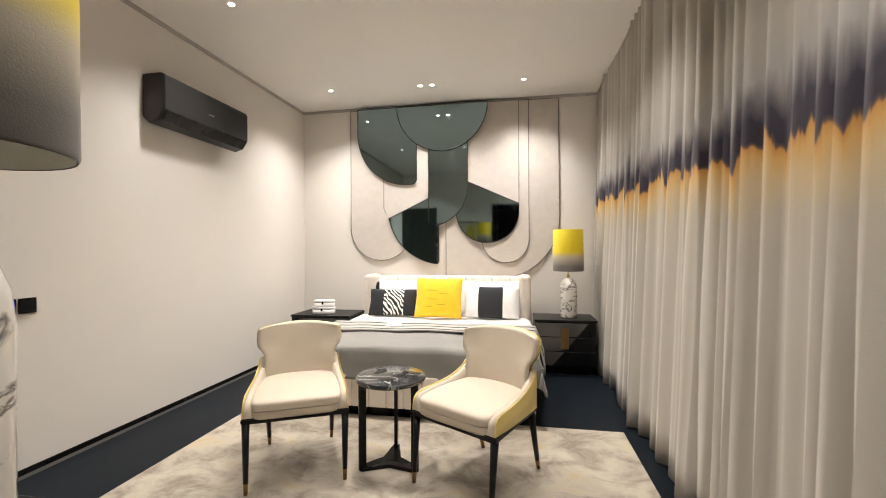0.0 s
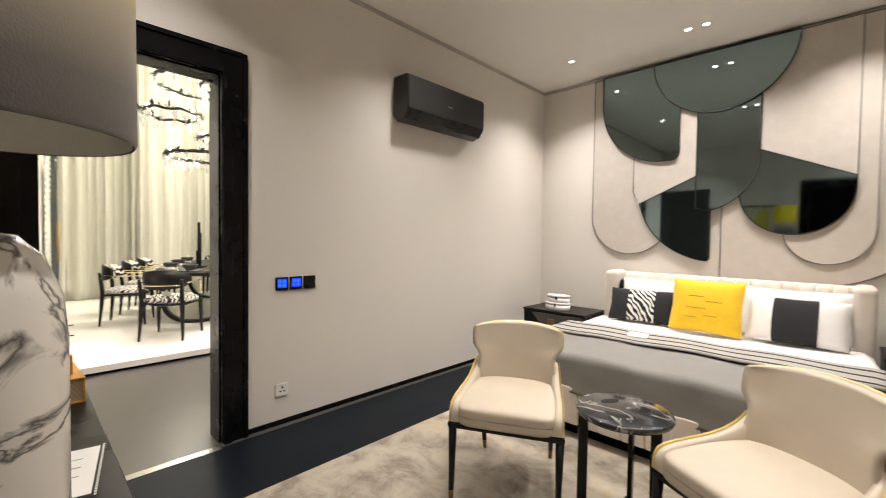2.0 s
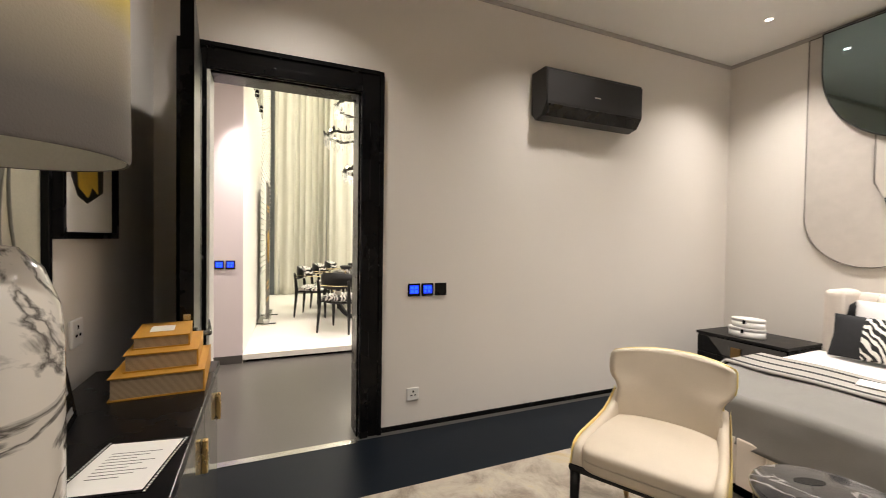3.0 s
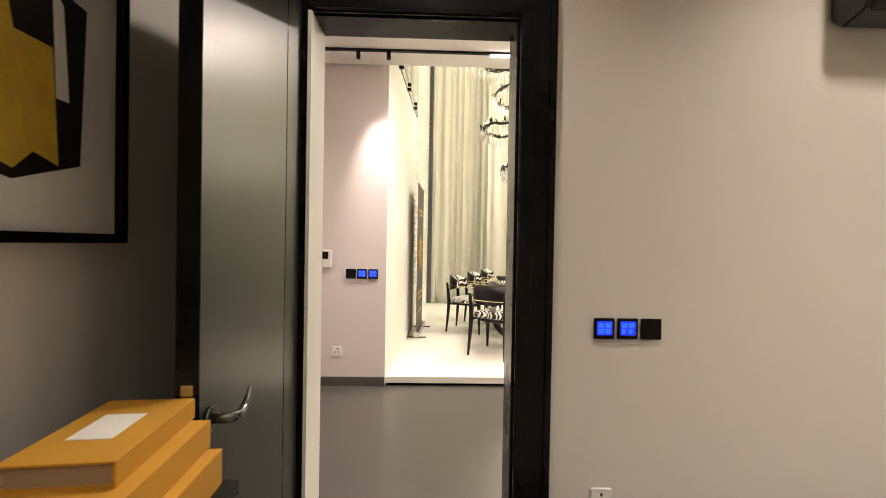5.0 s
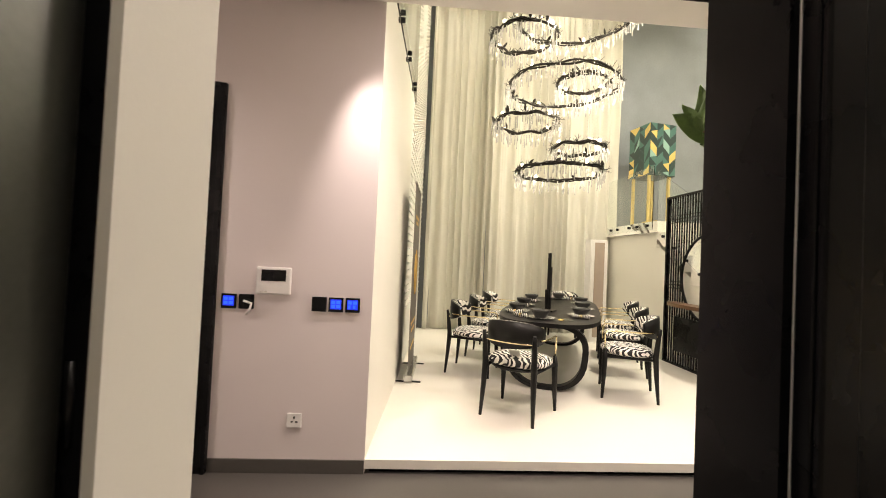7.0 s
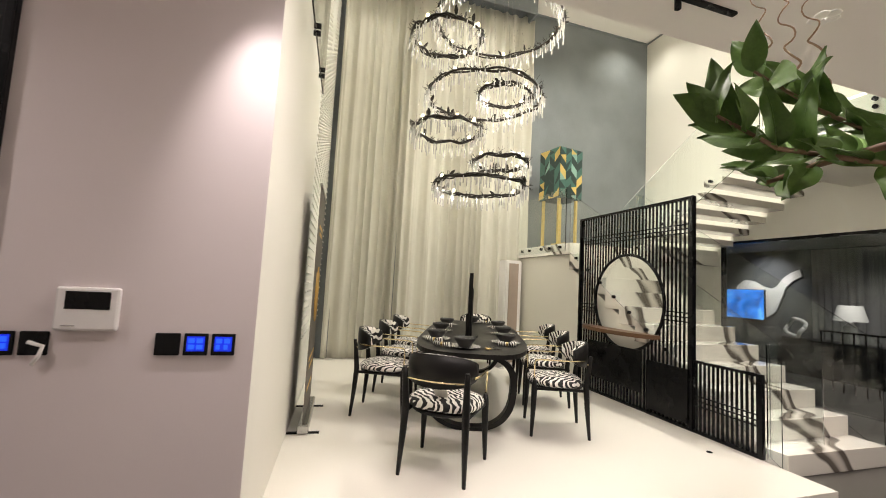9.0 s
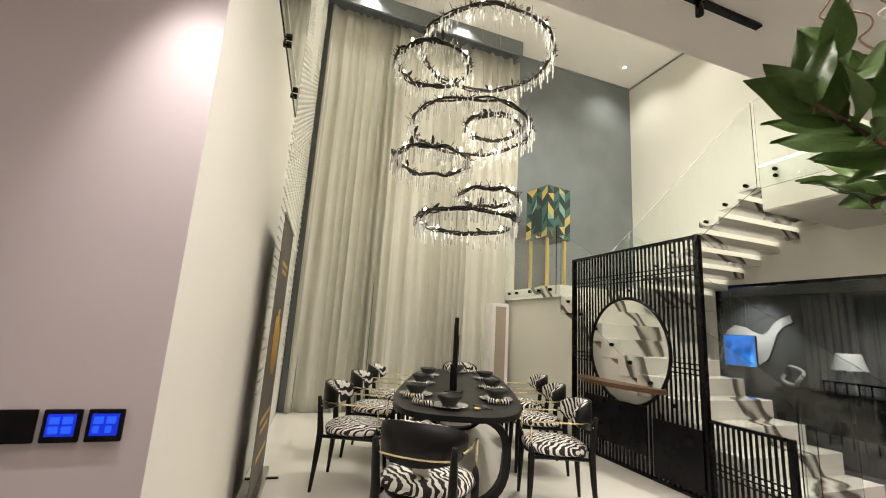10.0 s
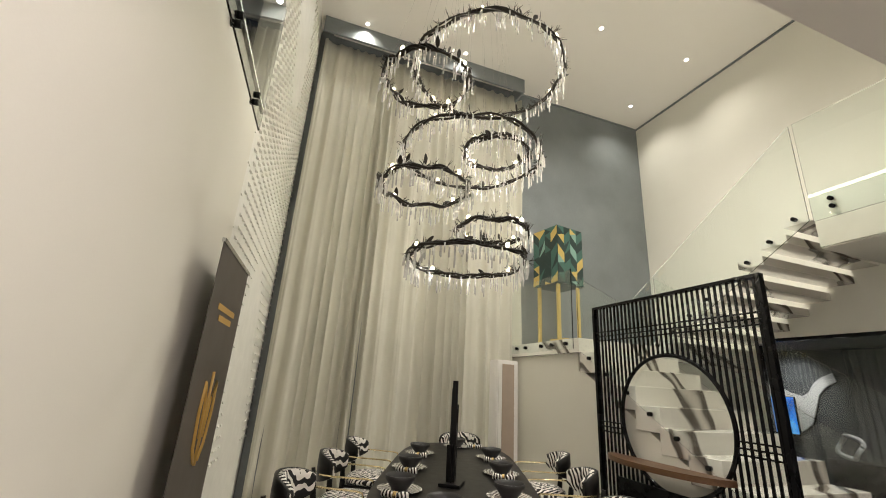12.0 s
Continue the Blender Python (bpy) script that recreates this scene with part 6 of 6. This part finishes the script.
for limb in limbs:
    part("limb", tube(B(), limb, [0.014, 0.011, 0.008, 0.005][:len(limb)], 8), M_BARK, plant)
    cnt = 19 if limb is not limbs[4] else 7
    for i in range(cnt):
        t = 0.28 + 0.72 * i / (cnt - 1)
        f = t * (len(limb) - 1)
        k = min(int(f), len(limb) - 2)
        p = Vector(limb[k]).lerp(Vector(limb[k + 1]), f - k)
        along = (Vector(limb[k + 1]) - Vector(limb[k])).normalized()
        side_v = along.cross(Vector((0, 0, 1))).normalized() * (1 if i % 2 else -1)
        d = (side_v * rnd.uniform(0.1, 0.7) + along * rnd.uniform(0.2, 1.0) + Vector((0, 0, rnd.uniform(-0.40, 0.95)))).normalized()
        ob = new("leaf", leaf_kinds[rnd.randrange(4)])
        ob.parent = plant
        up = Vector((0.45 + rnd.uniform(-0.5, 0.5), -0.75 + rnd.uniform(-0.5, 0.5), 0.35 + rnd.uniform(-0.6, 0.6)))
        zx = (up - d * up.dot(d)).normalized()
        q = Matrix((d.cross(zx), d, zx)).transposed()
        sc = rnd.uniform(0.62, 0.95)
        ob.matrix_basis = Matrix.Translation(p) @ q.to_4x4() @ Matrix.Diagonal((sc, sc, sc, 1))
for k in range(3):
    x, y = -0.40 - 0.05 * k, -0.52 - 0.06 * k
    pts = [(x + 0.016 * math.sin(0.62 * i + k), y + 0.016 * math.cos(0.55 * i + k) - 0.003 * i, 2.20 + 0.011 * i + 0.006 * math.sin(0.9 * i)) for i in range(36)]
    part("curly_twig", tube(B(), pts, [0.0055 - 0.0001 * i for i in range(36)], 6), M_DRYTWIG, plant, "dried curly twig" if k == 0 else "")
g = B()
for k in range(5):
    a = k * math.tau / 5
    cushion(g, 0.05, 0.05, 0.012, 2.2, 6, (-0.42 + 0.03 * math.cos(a), -0.48 + 0.03 * math.sin(a), 2.52))
part("blossom", g, M_LINEN, plant, "white blossom")

# ---- lounge seen through the tinted glass ----
tele = thing("television", "wall television showing a blue picture", "television", (-10.36, 11.80, 0.92))
part("case", box(B(), -0.56, 0.0, 0, 0.62, 0.05, 0.74, 0.006), M_BLACK, tele)
part("screen", box(B(), -0.55, -0.006, 0.012, 0.61, -0.001, 0.728), M_TV, tele, "lit blue screen")
part("bracket", box(B(), -0.2, 0.05, 0.2, 0.2, 0.099, 0.45), M_BLACK, tele)
art = thing("wall_relief_art", "flowing white wave relief on the charcoal lounge wall", "wall art", (0, 11.899, 0))
top = [(-10.55, 1.50), (-10.45, 1.76), (-10.25, 1.90), (-10.02, 1.86), (-9.82, 1.74), (-9.62, 1.68), (-9.48, 1.76), (-9.36, 1.94), (-9.20, 2.06), (-9.00, 2.14)]
bot = [(-8.96, 1.98), (-9.15, 1.88), (-9.30, 1.72), (-9.40, 1.45), (-9.52, 1.15), (-9.72, 1.00), (-9.95, 1.05), (-10.3, 1.2)]
part("wave", prism(B(), top + bot, "y", 0.0, -0.04), M_WHITE, art)
M_GREYCURT = mat("charcoal drapery", (0.24, 0.235, 0.225), 0.85, vary=0.05, scale=4, bump=0.2, fine=300)
lc = curtain("curtain", 5.2, 0.01, 2.55, 0.05, 0.17, 9, M_GREYCURT, "charcoal curtain along the lounge wall", 0.0, 10)
lc.matrix_basis = pose(-3.5, 11.75, 0, 0, 0, 90)
lamp2 = thing("table_lamp", "white table lamp standing in the dim lounge", "table lamp", (-7.42, 10.6, 0.70))
part("base", lathe(B(), [(0, 0), (0.10, 0), (0.12, 0.05), (0.07, 0.15), (0.10, 0.28), (0.04, 0.36), (0.015, 0.42), (0, 0.42)], 24), M_WHITE, lamp2)
part("shade", lathe(B(), [(0.24, 0.40), (0.17, 0.68)], 32), M_SHADE_IN, lamp2)
stand2 = thing("side_cabinet", "low black cabinet in the dim lounge", "cabinet", (-7.6, 10.6, 0))
part("body", box(B(), -0.9, -0.25, 0.06, 0.9, 0.25, 0.70, 0.006), M_BLACK, stand2)
part("plinth", box(B(), -0.85, -0.2, 0.0, 0.85, 0.2, 0.06), M_BLACK, stand2)
vase = thing("sculpture", "small pale looped sculpture on the lounge cabinet", "sculpture", (-8.25, 10.5, 0.70))
part("loop", tube(B(), [(0.15 * math.cos(a) * (1 + 0.3 * math.sin(2 * a)), 0.03 * math.sin(3 * a), 0.20 + 0.17 * math.sin(a)) for a in np.linspace(0, math.tau, 28)], 0.035, 10), M_WHITE, vase)
lr = thing("lounge_railing", "thin black railing in the dim lounge", "railing", (-6.2, 9.4, 0))
part("top_rail", box(B(), -1.0, -0.015, 0.93, 1.4, 0.015, 0.96), M_BLACK, lr)
for i in range(17):
    part("baluster", box(B(), -0.98 + 0.145 * i, -0.008, 0.0, -0.964 + 0.145 * i, 0.008, 0.93), M_BLACK, lr)
# added fill lamps without fixtures, to lift the lounge behind the glass
spot_lamp("lounge_fill", (-9.6, 11.0, 2.55), (-9.7, 11.9, 1.6), 280, WARM, 90, 1.0)
spot_lamp("lounge_fill", (-7.0, 10.0, 2.55), (-7.2, 10.4, 0), 340, WARM, 140, 1.0)
spot_lamp("lounge_fill", (-5.2, 10.9, 2.55), (-5.2, 11.2, 0), 300, WARM, 140, 1.0)
pots = thing("floor_dot", "small dark floor spot fixture in the platform", "floor fixture", (-5.19, 4.60, PF))
part("cap", lathe(B(), [(0, 0.004), (0.022, 0.004), (0.026, 0.0005)], 16), M_BLACK, pots)
